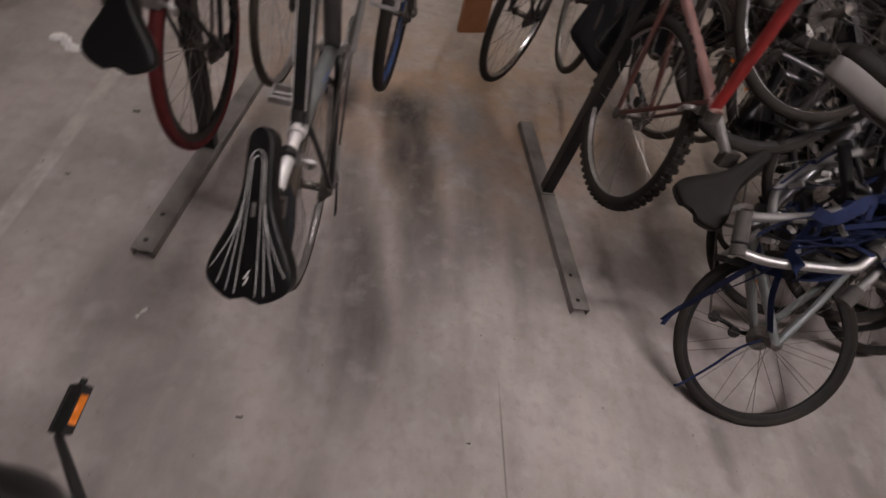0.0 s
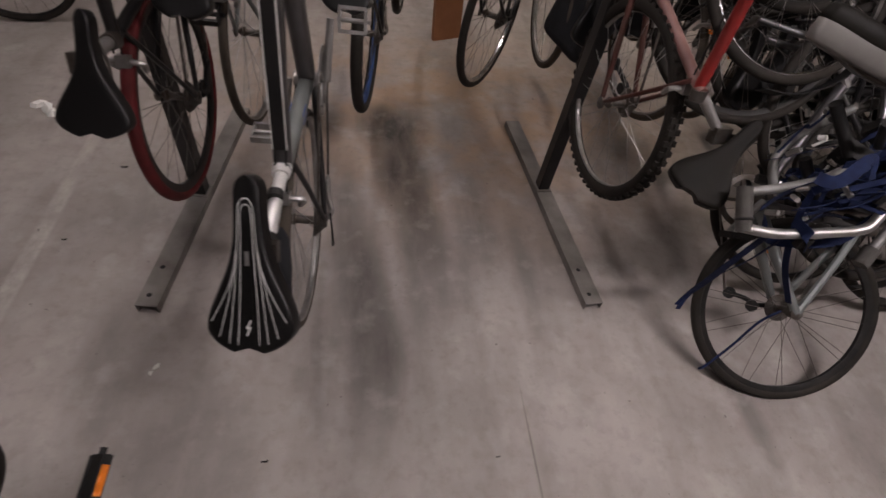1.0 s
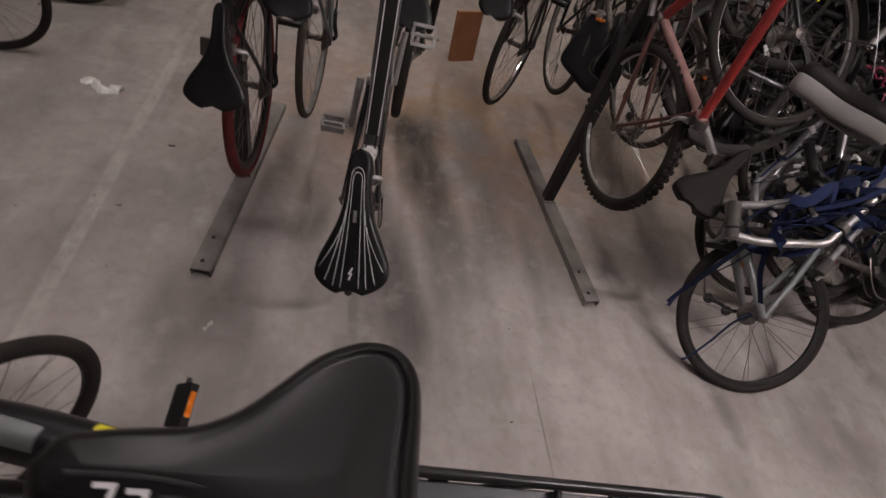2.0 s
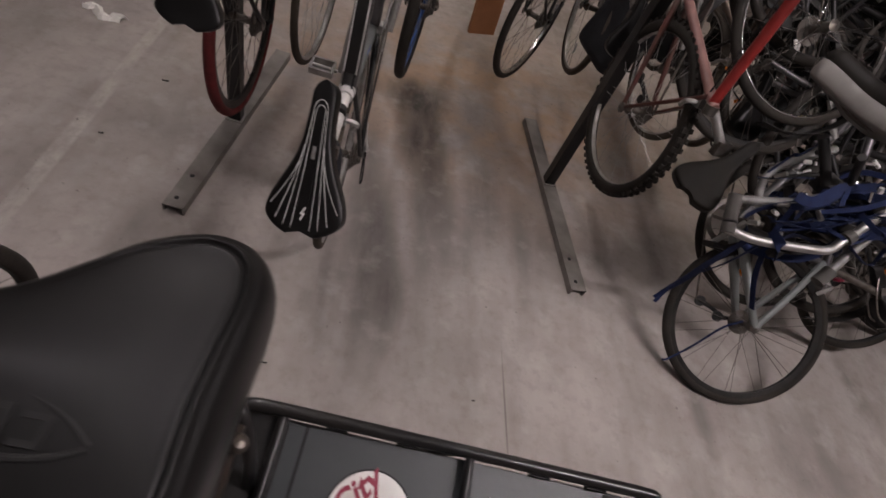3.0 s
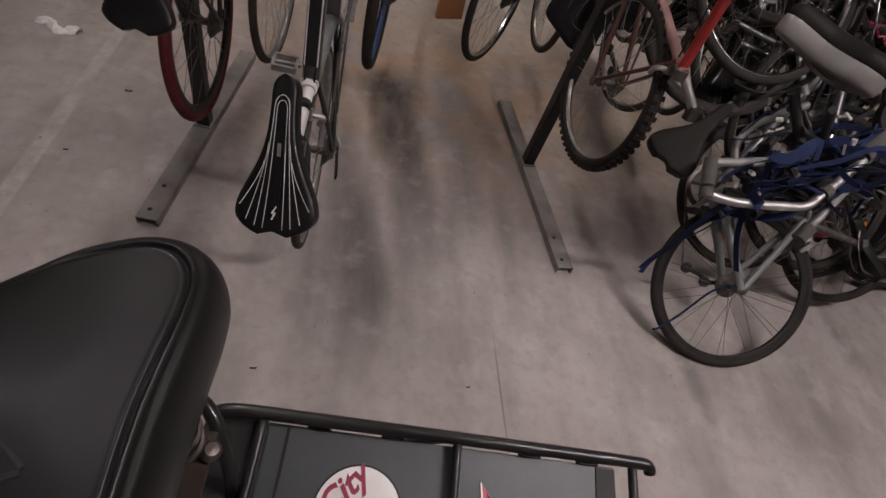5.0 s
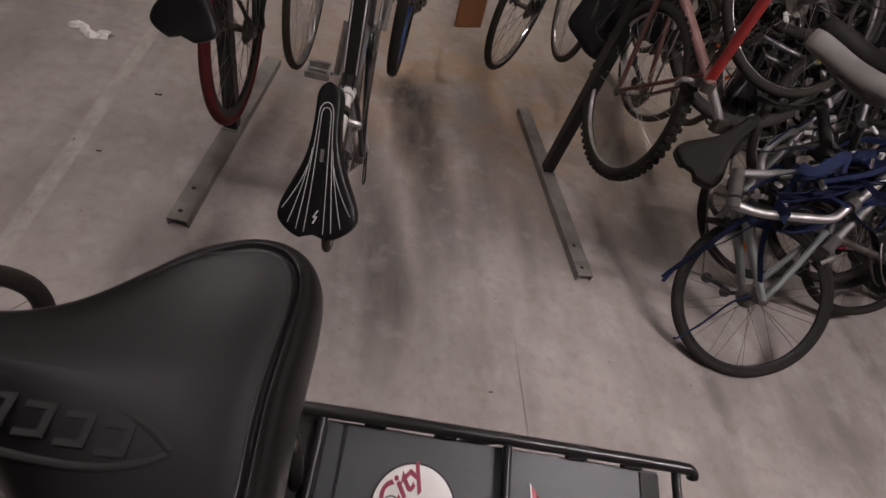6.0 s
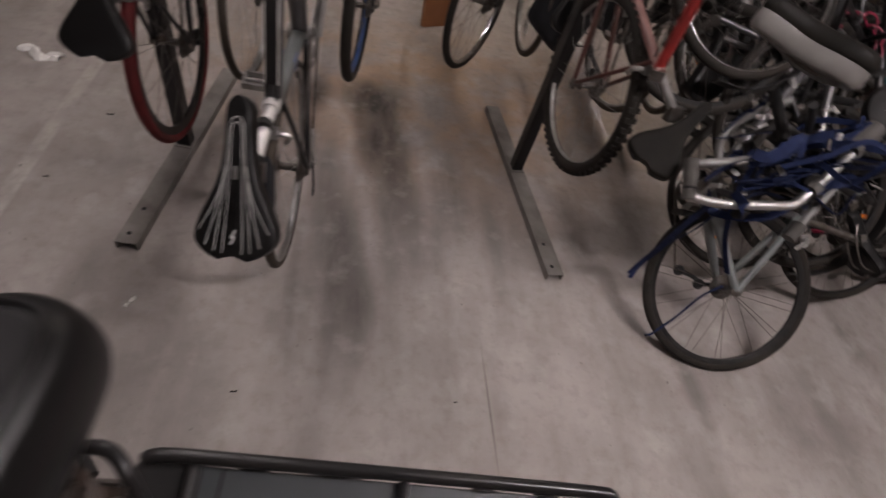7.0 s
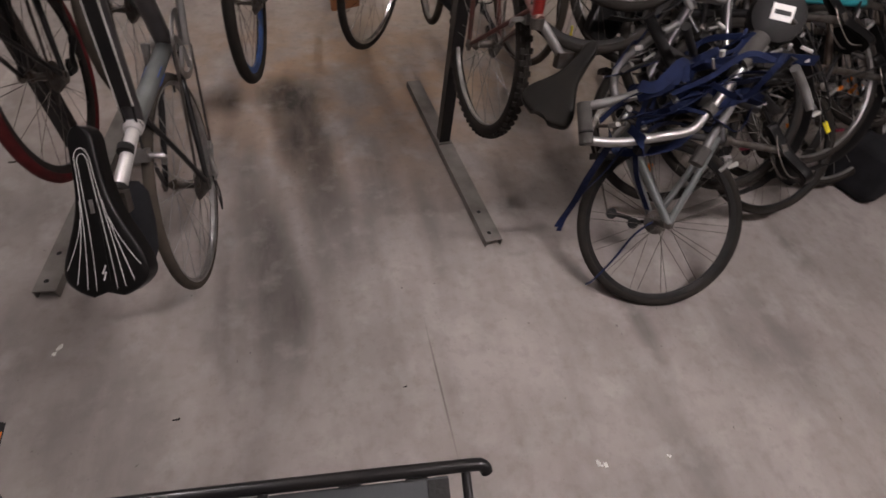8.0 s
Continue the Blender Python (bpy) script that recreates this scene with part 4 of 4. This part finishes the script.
for side in (-1, 1):
    groove = [Vector((x, y * side + 0.042 - 0.13 * (x - 0.074), z)) for x, y, z in ((0.07, 0.001, 0.0255), (0.088, 0.011, 0.0255), (0.115, 0.018, 0.0245), (0.15, 0.02, 0.0235), (0.19, 0.0195, 0.025), (0.23, 0.017, 0.026), (0.27, 0.011, 0.0262))]
    part("groove", Shape().ring_path(curve_points(groove, 6), 0.0024, 8), DARK, near_saddle, "moulded dark groove")
for k in range(7):
    x = 0.102 + 0.023 * k
    z = 0.0272 - 0.008 * math.exp(-((x - 0.15) / 0.07) ** 2) * 0.1
    y = 0.042 - 0.13 * (x - 0.074)
    bars = Shape().box((x - 0.006, y, z), (0.0045, 0.02, 0.0012)).box((x, y + 0.008, z), (0.016, 0.004, 0.0012)).box((x + 0.002, y - 0.008, z), (0.012, 0.004, 0.0012))
    part("letter_bar", bars, ALLOY if k > 4 else DARK, near_saddle, "worn silver print" if k > 4 else "dark print")
RUSTY = material("rusty_spring_steel", (0.022, 0.018, 0.015), 0.5, 0.3, dirt=(0.035, 0.018, 0.011), scale=60, bump=0.1)
to_world = near.matrix_world.inverted()
for cy in (0.085, -0.005):
    coil = [to_world @ Vector((-0.165 + 0.019 * math.cos(t), cy + 0.019 * math.sin(t), 0.99 + 0.0042 * t)) for t in [0.45 * k for k in range(76)]]
    part("saddle_spring", Shape().ring_path(coil, 0.0035, 6), RUSTY, near, "rusty coil spring under the saddle")
    part("spring_bolt", Shape().lathe(to_world @ Vector((-0.142, cy, 0.985)), to_world.to_3x3() @ Vector((0.3, 0, 0.95)), [(0.0, 0.012), (0.007, 0.01), (0.011, 0.004), (0.011, 0.0), (0.0, 0.0)], 12, False), STEEL, near, "dull bolt head")
part("spring_bracket", Shape().box(to_world @ Vector((-0.17, 0.04, 0.965)), (0.05, 0.14, 0.012)), RUSTY, near)
part("cable", Shape().ring_path(curve_points([to_world @ Vector(p) for p in ((-0.2, 0.15, 0.97), (-0.165, 0.142, 0.975), (-0.142, 0.115, 0.955), (-0.13, 0.09, 0.9), (-0.13, 0.08, 0.84))], 5), 0.008, 10), BLACKM, near, "black curved cable sleeve")
CZ = 0.535
carrier = tagged(new("rear_carrier"), "black tubular rear carrier")
carrier.parent = near
carrier.matrix_local = Matrix.Translation((0.1, 0, CZ)) @ Matrix.Rotation(radians(-1), 4, "Z") @ Matrix.Translation((-0.1, 0, 0))
for q in (-1, 1):
    rail = [(0.129, 0.062 * q, -0.001), (0.122, 0.066 * q, 0.002), (0.095, 0.069 * q, 0.004), (0.0, 0.07 * q, 0.002), (-0.2, 0.071 * q, 0.001), (-0.45, 0.071 * q, 0.002), (-0.482, 0.068 * q, 0.001), (-0.488, 0.06 * q, -0.004)]
    part("side_rail", Shape().ring_path(curve_points(rail, 5), 0.0088, 14), BLACKM, carrier)
    part("strut", Shape().tube((-0.2, 0.075 * q, -0.02), (-0.005, 0.075 * q, -0.53), 0.006, sides=8), BLACKM, carrier)
for x in (0.072, -0.19, -0.458):
    part("cross_bar", Shape().ring_path(curve_points([(x, -0.07, 0.002), (x, -0.058, -0.002), (x, 0, -0.003), (x, 0.058, -0.002), (x, 0.07, 0.002)], 4), 0.0068, 12), BLACKM, carrier)
for x in (0.0, -0.1, -0.3, -0.39):
    part("mounting_lug", Shape().box((x, -0.064, -0.011), (0.03, 0.008, 0.012)), BLACKP, carrier, "black plastic mounting lug")
part("battery_case", Shape().box((-0.175, 0, -0.045), (0.52, 0.122, 0.06)), CARGO, carrier, "grey case under the carrier bars")
end_cap = part("case_end", Shape().box((0.102, 0, -0.04), (0.085, 0.13, 0.062)), BLACKP, carrier, "black plastic case end")
bv = end_cap.modifiers.new("round", "BEVEL")
bv.width, bv.segments = 0.014, 3
part("case_seam", Shape().box((0.038, 0, -0.0142), (0.004, 0.116, 0.002)), DARK, carrier)
part("case_band", Shape().box((-0.42, 0, -0.0142), (0.03, 0.116, 0.003)), BLACKP, carrier)
disc = part("sticker", Shape().lathe((-0.068, 0.034, -0.0138), (0, 0, 1), [(0.0, 0.001), (0.056, 0.001), (0.056, 0.0)], 40, False), WHITEP, carrier, "round white sticker with maroon print")
part("sticker_edge", Shape().lathe((-0.068, 0.034, -0.0132), (0, 0, 1), [(0.056, 0.0005), (0.0585, 0.0005)], 40, False), BLACKP, disc)
txt = bpy.data.curves.new("print", "FONT")
txt.body, txt.size, txt.extrude, txt.shear = "City", 0.042, 0.0003, 0.3
txt.offset = 0.0011
txt.materials.append(MAROON)
lettering = part("print", bpy.data.meshes.new_from_object(bpy.data.objects.new("tmp", txt)), None, disc, "maroon script lettering")
lettering.matrix_local = Matrix.Translation((-0.032, 0.046, -0.0122)) @ Matrix.Rotation(radians(230), 4, "Z")
ball = Shape().lathe((-0.037, 0.03, -0.0118), (0, 0, 1), [(0.0, 0.0006), (0.0105, 0.0006)], 24, False)
part("print", ball, WHITEP, disc)
ring = Shape().lathe((-0.037, 0.03, -0.0114), (0, 0, 1), [(0.0035, 0.0006), (0.0055, 0.0006)], 5, False).lathe((-0.037, 0.03, -0.0114), (0, 0, 1), [(0.009, 0.0006), (0.0108, 0.0006)], 24, False)
part("print", ring, BLACKP, disc)
boot = Shape().box((-0.08, 0.034, -0.0122), (0.02, 0.012, 0.0006), Matrix.Rotation(0.5, 3, "Z")).box((-0.088, 0.026, -0.012), (0.026, 0.005, 0.0006), Matrix.Rotation(0.2, 3, "Z")).box((-0.092, 0.038, -0.0119), (0.007, 0.016, 0.0006))
part("print", boot, MAROON, disc, "maroon and black picture print")

def flame_mesh(grow, z):
    """A horned jagged sticker outline, grown outwards by a margin."""
    out = [(-0.052, -0.045), (-0.03, -0.012), (-0.008, 0.0), (0.02, -0.002), (0.045, -0.03), (0.05, -0.012), (0.038, 0.022), (0.022, 0.035), (0.03, 0.06), (0.0, 0.05), (-0.028, 0.06), (-0.03, 0.03), (-0.046, 0.004)]
    st = Shape()
    st.v = [Vector((-0.283, 0.04, z))]
    for x, y in out:
        v = Vector((-x, y + 0.0, 0))
        st.v.append(Vector((-0.283, 0.026, z)) + v + (v - Vector((0, 0.025, 0))).normalized() * grow)
    n = len(out)
    st.f = [(0, 1 + i, 1 + (i + 1) % n) for i in range(n)]
    return st


part("sticker", flame_mesh(0.0045, -0.0138), BLACKP, carrier, "jagged red sticker with white and black edges", smooth=False)
part("sticker_edge", flame_mesh(0.002, -0.0132), WHITEP, carrier, "white sticker edge", smooth=False)
part("sticker_face", flame_mesh(-0.0015, -0.0126), material("red_print", (0.36, 0.02, 0.035), 0.4), carrier, "red sticker face", smooth=False)
part("sticker_print", flame_mesh(-0.013, -0.012), BLACKP, carrier, "black centre of the sticker", smooth=False)
lamp = part("tail_lamp", Shape().lathe((-0.468, 0.02, -0.035), (1, 0, 0), [(0.0, -0.018), (0.016, -0.016), (0.02, 0.0), (0.018, 0.02), (0.0, 0.022)], 20, False), WHITEP, carrier, "white plastic lamp cap")
to_near = near.matrix_world.inverted()
brace = curve_points([to_near @ Vector(p) for p in ((-0.19, 0.1, 0.84), (-0.3, 0.125, 0.87), (-0.42, 0.165, 0.88), (-0.6, 0.215, 0.88), (-0.8, 0.255, 0.875))], 5)
part("upper_tube", Shape().ring_path(brace, 0.036, 20), BLACKM, near, "glossy black upper frame tube")
part("decal", Shape().ring_path([to_near @ Vector(p) for p in ((-0.47, 0.193, 0.896), (-0.505, 0.203, 0.896))], [0.018, 0.018], 16), YELLOW, near, "yellow decal")
part("decal", Shape().ring_path([to_near @ Vector(p) for p in ((-0.56, 0.199, 0.897), (-0.68, 0.23, 0.896))], [0.022, 0.022], 16), SILVERF, near, "silver decal")

# ---- the car bike carrier with blue straps, hung on the leaning bicycle ----
frame_carrier = tagged(new("car_bike_carrier"), "silver tube car bike carrier with foam pads and blue straps", "bike carrier")
frame_carrier.location = (1.2, 0.92, 0.79)
O = Vector((1.2, 0.92, 0.79))


def rel(pts):
    return [Vector(p) - O for p in pts]


for nm, pts, rad in (("tube", [(1.01, 0.915, 0.755), (1.1, 0.893, 0.757), (1.23, 0.881, 0.778), (1.316, 0.878, 0.797), (1.354, 0.9, 0.83), (1.41, 0.935, 0.872), (1.5, 1.0, 0.95)], 0.0135),
                     ("tube", [(1.01, 0.985, 0.815), (1.09, 0.98, 0.833), (1.2, 0.985, 0.862), (1.32, 1.02, 0.9)], 0.0125),
                     ("tube", [(1.18, 1.05, 0.76), (1.168, 1.1, 0.815), (1.2, 1.136, 0.862), (1.27, 1.161, 0.904), (1.366, 1.183, 0.952)], 0.0122),
                     ("tube", [(1.385, 0.86, 0.72), (1.43, 0.9, 0.775), (1.48, 0.945, 0.84)], 0.0125), ("tube", [(1.49, 0.985, 0.915), (1.52, 1.0, 0.94), (1.55, 1.02, 0.965)], 0.0135),
                     ("tube", [(1.6, 0.93, 0.95), (1.66, 0.92, 0.9), (1.69, 0.87, 0.85)], 0.0125)):
    part(nm, Shape().ring_path(curve_points(rel(pts), 6), rad, 14), GREYTUBE if rad == 0.0125 or rad == 0.0122 else ALLOY, frame_carrier, "silver tube")
for a, c, rad in (((1.012, 0.905, 0.748), (1.018, 0.995, 0.822), 0.02), ((1.355, 0.9, 0.832), (1.375, 0.912, 0.845), 0.021), ((1.46, 0.99, 0.93), (1.53, 1.03, 0.985), 0.03), ((1.365, 0.842, 0.695), (1.395, 0.868, 0.73), 0.021)):
    part("foam_pad", Shape().tube(*rel([a, c]), rad, sides=16), FOAM, frame_carrier, "grey foam pad")
part("pad_ring", Shape().lathe(rel([(1.014, 0.93, 0.77)])[0], (0.05, 0.78, 0.64), [(0.02, -0.004), (0.0225, 0), (0.02, 0.004)], 18, False), BLACKP, frame_carrier)
knob = Shape().lathe((0, 0, 0), (0, 0, 1), [(0.0, 0.03), (0.05, 0.028), (0.075, 0.015), (0.08, -0.01), (0.07, -0.03), (0.0, -0.032)], 32, False)
kn = part("hub_cover", knob, BLACKP, frame_carrier, "round black plastic hub cover")
kn.matrix_local = Matrix.Translation(rel([(1.6, 1.08, 1.02)])[0]) @ Vector((-0.35, -0.62, 0.7)).to_track_quat("Z", "Y").to_matrix().to_4x4()
part("badge", Shape().box((0, 0, 0.0305), (0.06, 0.045, 0.003)), WHITEP, kn, "pale plain badge")
part("badge_bar", Shape().box((0, 0, 0.0325), (0.045, 0.012, 0.002)), BLACKP, kn)
for a, c in (((1.3, 1.02, 0.8), (1.55, 1.0, 0.72)), ((1.35, 1.1, 0.85), (1.6, 0.95, 0.8)), ((1.25, 1.1, 0.84), (1.34, 1.0, 0.7)), ((1.5, 1.12, 0.9), (1.72, 0.98, 0.76))):
    part("arm", Shape().tube(*rel([a, c]), 0.016, sides=12), BLACKM, frame_carrier, "black folding arm")
straps = [([(1.085, 0.955, 0.31), (1.102, 0.975, 0.366), (1.1, 0.955, 0.47), (1.085, 0.925, 0.6), (1.09, 0.905, 0.735)], 0.024), ([(1.07, 0.96, 0.33), (1.095, 0.97, 0.4), (1.11, 0.95, 0.5), (1.13, 0.92, 0.62), (1.14, 0.9, 0.74)], 0.012),
          ([(1.13, 0.905, 0.795), (1.15, 0.868, 0.785), (1.175, 0.866, 0.75), (1.2, 0.88, 0.72)], 0.03), ([(1.06, 0.95, 0.79), (1.12, 0.97, 0.83), (1.23, 0.975, 0.875), (1.37, 0.95, 0.885), (1.56, 0.95, 0.91)], 0.03),
          ([(1.22, 1.0, 0.86), (1.2, 0.95, 0.75), (1.23, 0.9, 0.62), (1.3, 0.85, 0.5)], 0.018), ([(1.12, 0.97, 0.74), (1.16, 0.94, 0.68), (1.3, 0.9, 0.72), (1.38, 0.92, 0.8)], 0.024),
          ([(1.25, 1.0, 0.9), (1.38, 0.985, 0.94), (1.5, 0.97, 0.96), (1.66, 0.93, 0.97)], 0.03)]
for k in range(38):
    a = Vector((random.uniform(1.1, 1.4), random.uniform(0.92, 1.1), random.uniform(0.74, 0.93)))
    c = a + Vector((random.uniform(0.1, 0.34), random.uniform(-0.06, 0.08), random.uniform(-0.02, 0.16)))
    m1 = a.lerp(c, 0.35) + Vector((random.uniform(-0.03, 0.03), random.uniform(-0.05, 0.03), random.uniform(-0.05, 0.05)))
    m2 = a.lerp(c, 0.7) + Vector((random.uniform(-0.03, 0.03), random.uniform(-0.05, 0.03), random.uniform(-0.05, 0.05)))
    straps.append(([a, m1, m2, c], random.choice((0.01, 0.016, 0.02, 0.026, 0.032))))
for pts, wd in straps:
    part("strap", Shape().ribbon(curve_points(rel(pts), 6), wd, 0.002, (random.uniform(-0.9, 0.9), random.uniform(-0.8, 0.8), 0.6)), WEBBING, frame_carrier, "dark blue webbing strap")
for k in range(34):
    a = Vector((random.uniform(1.22, 1.8), random.uniform(0.98, 1.16), random.uniform(0.72, 0.96)))
    c = a + Vector((random.uniform(-0.16, 0.2), random.uniform(-0.08, 0.06), random.uniform(-0.12, 0.12)))
    part("arm", Shape().tube(*rel([a, c]), random.uniform(0.006, 0.016), sides=10), random.choice((BLACKM, BLACKP, BLACKP, STEEL)), frame_carrier, "black folding arm")
for k in range(14):
    a = Vector((random.uniform(1.27, 1.78), random.uniform(1.02, 1.14), random.uniform(0.76, 0.92)))
    part("clamp", Shape().box(rel([a])[0], (random.uniform(0.04, 0.08), random.uniform(0.03, 0.06), random.uniform(0.03, 0.05)), Matrix.Rotation(random.uniform(0, 3), 3, (0.3, 0.5, 0.8))), BLACKP, frame_carrier, "black plastic clamp")
cord = [(1.45, 0.93, 0.33), (1.38, 0.91, 0.29), (1.31, 0.87, 0.21), (1.226, 0.828, 0.149), (1.19, 0.815, 0.15)]
part("cord", Shape().ring_path(curve_points(rel(cord), 6), 0.0042, 8), WEBBING, frame_carrier, "thin dark blue hanging cord")
# scattered bright rods, added to stand in for glints in the clutter
for k in range(44):
    a = Vector((random.uniform(1.12, 1.72), random.uniform(0.94, 1.14), random.uniform(0.72, 0.99)))
    d = Vector((random.uniform(-1, 1), random.uniform(-1, 1), random.uniform(-1, 1))).normalized() * random.uniform(0.012, 0.04)
    part("bolt", Shape().tube(*rel([a, a + d]), random.uniform(0.003, 0.008), sides=8), random.choice((CHROME, ALLOY, POLISH)), frame_carrier, "small bright rod standing in for a glint")
for pts in ([(1.18, 0.88, 0.74)], [(1.35, 0.93, 0.86)], [(1.44, 0.98, 0.92)], [(1.28, 1.04, 0.91)]):
    part("buckle", Shape().box(rel(pts)[0], (0.035, 0.02, 0.03)), BLACKP, frame_carrier, "black plastic buckle")

# ---- the two-tone saddle, its bicycle behind the carrier ----
sad_root = bicycle(leaning((1.75, 1.55, 0.75), -80, 20, 10), "bicycle with a silver and black comfort saddle", CROWD, paint=BLACKM, wheels=dict(tyre_r=0.018), spokes=24)
for o in list(sad_root.children):
    if o.name.startswith("saddle"):
        two = comfort_saddle_mesh(SILVERV)
        o.data = two
        o["label"] = "wide silver-sided comfort saddle with a dark top"
        dirx = Vector((-0.88, 0.38, 0.22)).normalized()
        upz = Vector((0.3, 0.25, 0.9))
        w = frame_of((1.335, 1.05, 1.13), dirx, upz) @ Matrix.Diagonal((1, 0.7, 0.95, 1))
        o.matrix_local = sad_root.matrix_world.inverted() @ w
        tp = part("saddle_top", comfort_saddle_mesh(LEATHER2), None, o, "dark vinyl saddle top")
        tp.matrix_local = Matrix.Translation((-0.002, 0, 0.017)) @ Matrix.Diagonal((1.01, 1.02, 0.55, 1))

# ---- odds and ends ----
bag = Shape().box((0, 0, 0), (0.16, 0.28, 0.32))
pannier = thing("pannier_bag", bag, CANVAS, "black canvas pannier bag hanging among the bicycles", "bag")
pannier.location = (0.98, 2.2, 0.7)
pannier.rotation_euler = (0.2, 0.1, 0.5)
bv = pannier.modifiers.new("round", "BEVEL")
bv.width, bv.segments = 0.05, 3
# plain dark block that fills the dark area at the far right
dark_block = thing("bag", Shape().box((0, 0, 0.15), (0.34, 0.3, 0.3)), CANVAS, "dark rounded block standing on the floor", "bag")
dark_block.location, dark_block.rotation_euler = (3.08, 1.3, 0.0), (0, 0, 0.3)
bv = dark_block.modifiers.new("round", "BEVEL")
bv.width, bv.segments = 0.06, 3
board = thing("board", Shape().box((0, 0, 0.17), (0.2, 0.03, 0.34)), CARD, "orange-brown board standing on the floor", "board", smooth=False)
board.location, board.rotation_euler = (0.58, 3.3, 0.0), (-0.1, 0, 0.4)

# ---- small things on the floor ----
pp = Shape()
for i in range(10):
    for j in range(5):
        pp.v.append(Vector((-0.1 + 0.022 * i + random.uniform(-0.008, 0.008), (-0.035 + 0.0175 * j) * (0.6 + 0.4 * math.sin(i * 1.7) ** 2) + 0.02 * math.sin(i * 0.9), 0.004 + random.uniform(0, 0.028) * (0 < j < 4))))
for i in range(9):
    for j in range(4):
        pp.f.append((i * 5 + j, i * 5 + j + 1, i * 5 + j + 6, i * 5 + j + 5))
paper = thing("paper_scrap", pp, PAPER, "crumpled white paper scrap lying on the floor", "paper", smooth=False)
paper.location = (-1.4, 2.29, 0.0)
paper.rotation_euler = (0, 0, -0.35)


def chip(at, size, mat, label, category):
    st = Shape()
    if mat is RUBBER:
        st.box((0, 0, 0.003), (size * 1.3, size * 0.25, 0.004)).box((size * 0.4, size * 0.1, 0.003), (size * 0.7, size * 0.16, 0.004), Matrix.Rotation(0.5, 3, "Z"))
    for k in range(4 if mat is PAPER else 0):
        st.box((random.uniform(-1, 1) * size * 0.5, random.uniform(-1, 1) * size * 0.4, 0.002), (size * random.uniform(0.4, 0.9), size * random.uniform(0.2, 0.5), 0.003), Matrix.Rotation(random.uniform(0, 3), 3, "Z"))
    ob = thing("paint_chip" if mat is PAPER else "twig", st, mat, label, category, smooth=False)
    ob.location = (at[0], at[1], 0)


for at, size in (((1.044, 0.24), 0.024), ((1.279, 0.213), 0.012), ((-0.607, 0.955), 0.02), ((-0.62, 0.93), 0.012)):
    chip(at, size, PAPER, "small white paint chip lying on the floor", "debris")
for at, size in (((-0.234, 0.634), 0.015), ((0.475, 0.608), 0.01), ((-0.982, 1.91), 0.02), ((-1.07, 1.49), 0.012)):
    chip(at, size, RUBBER, "small dark scrap lying on the floor", "debris")
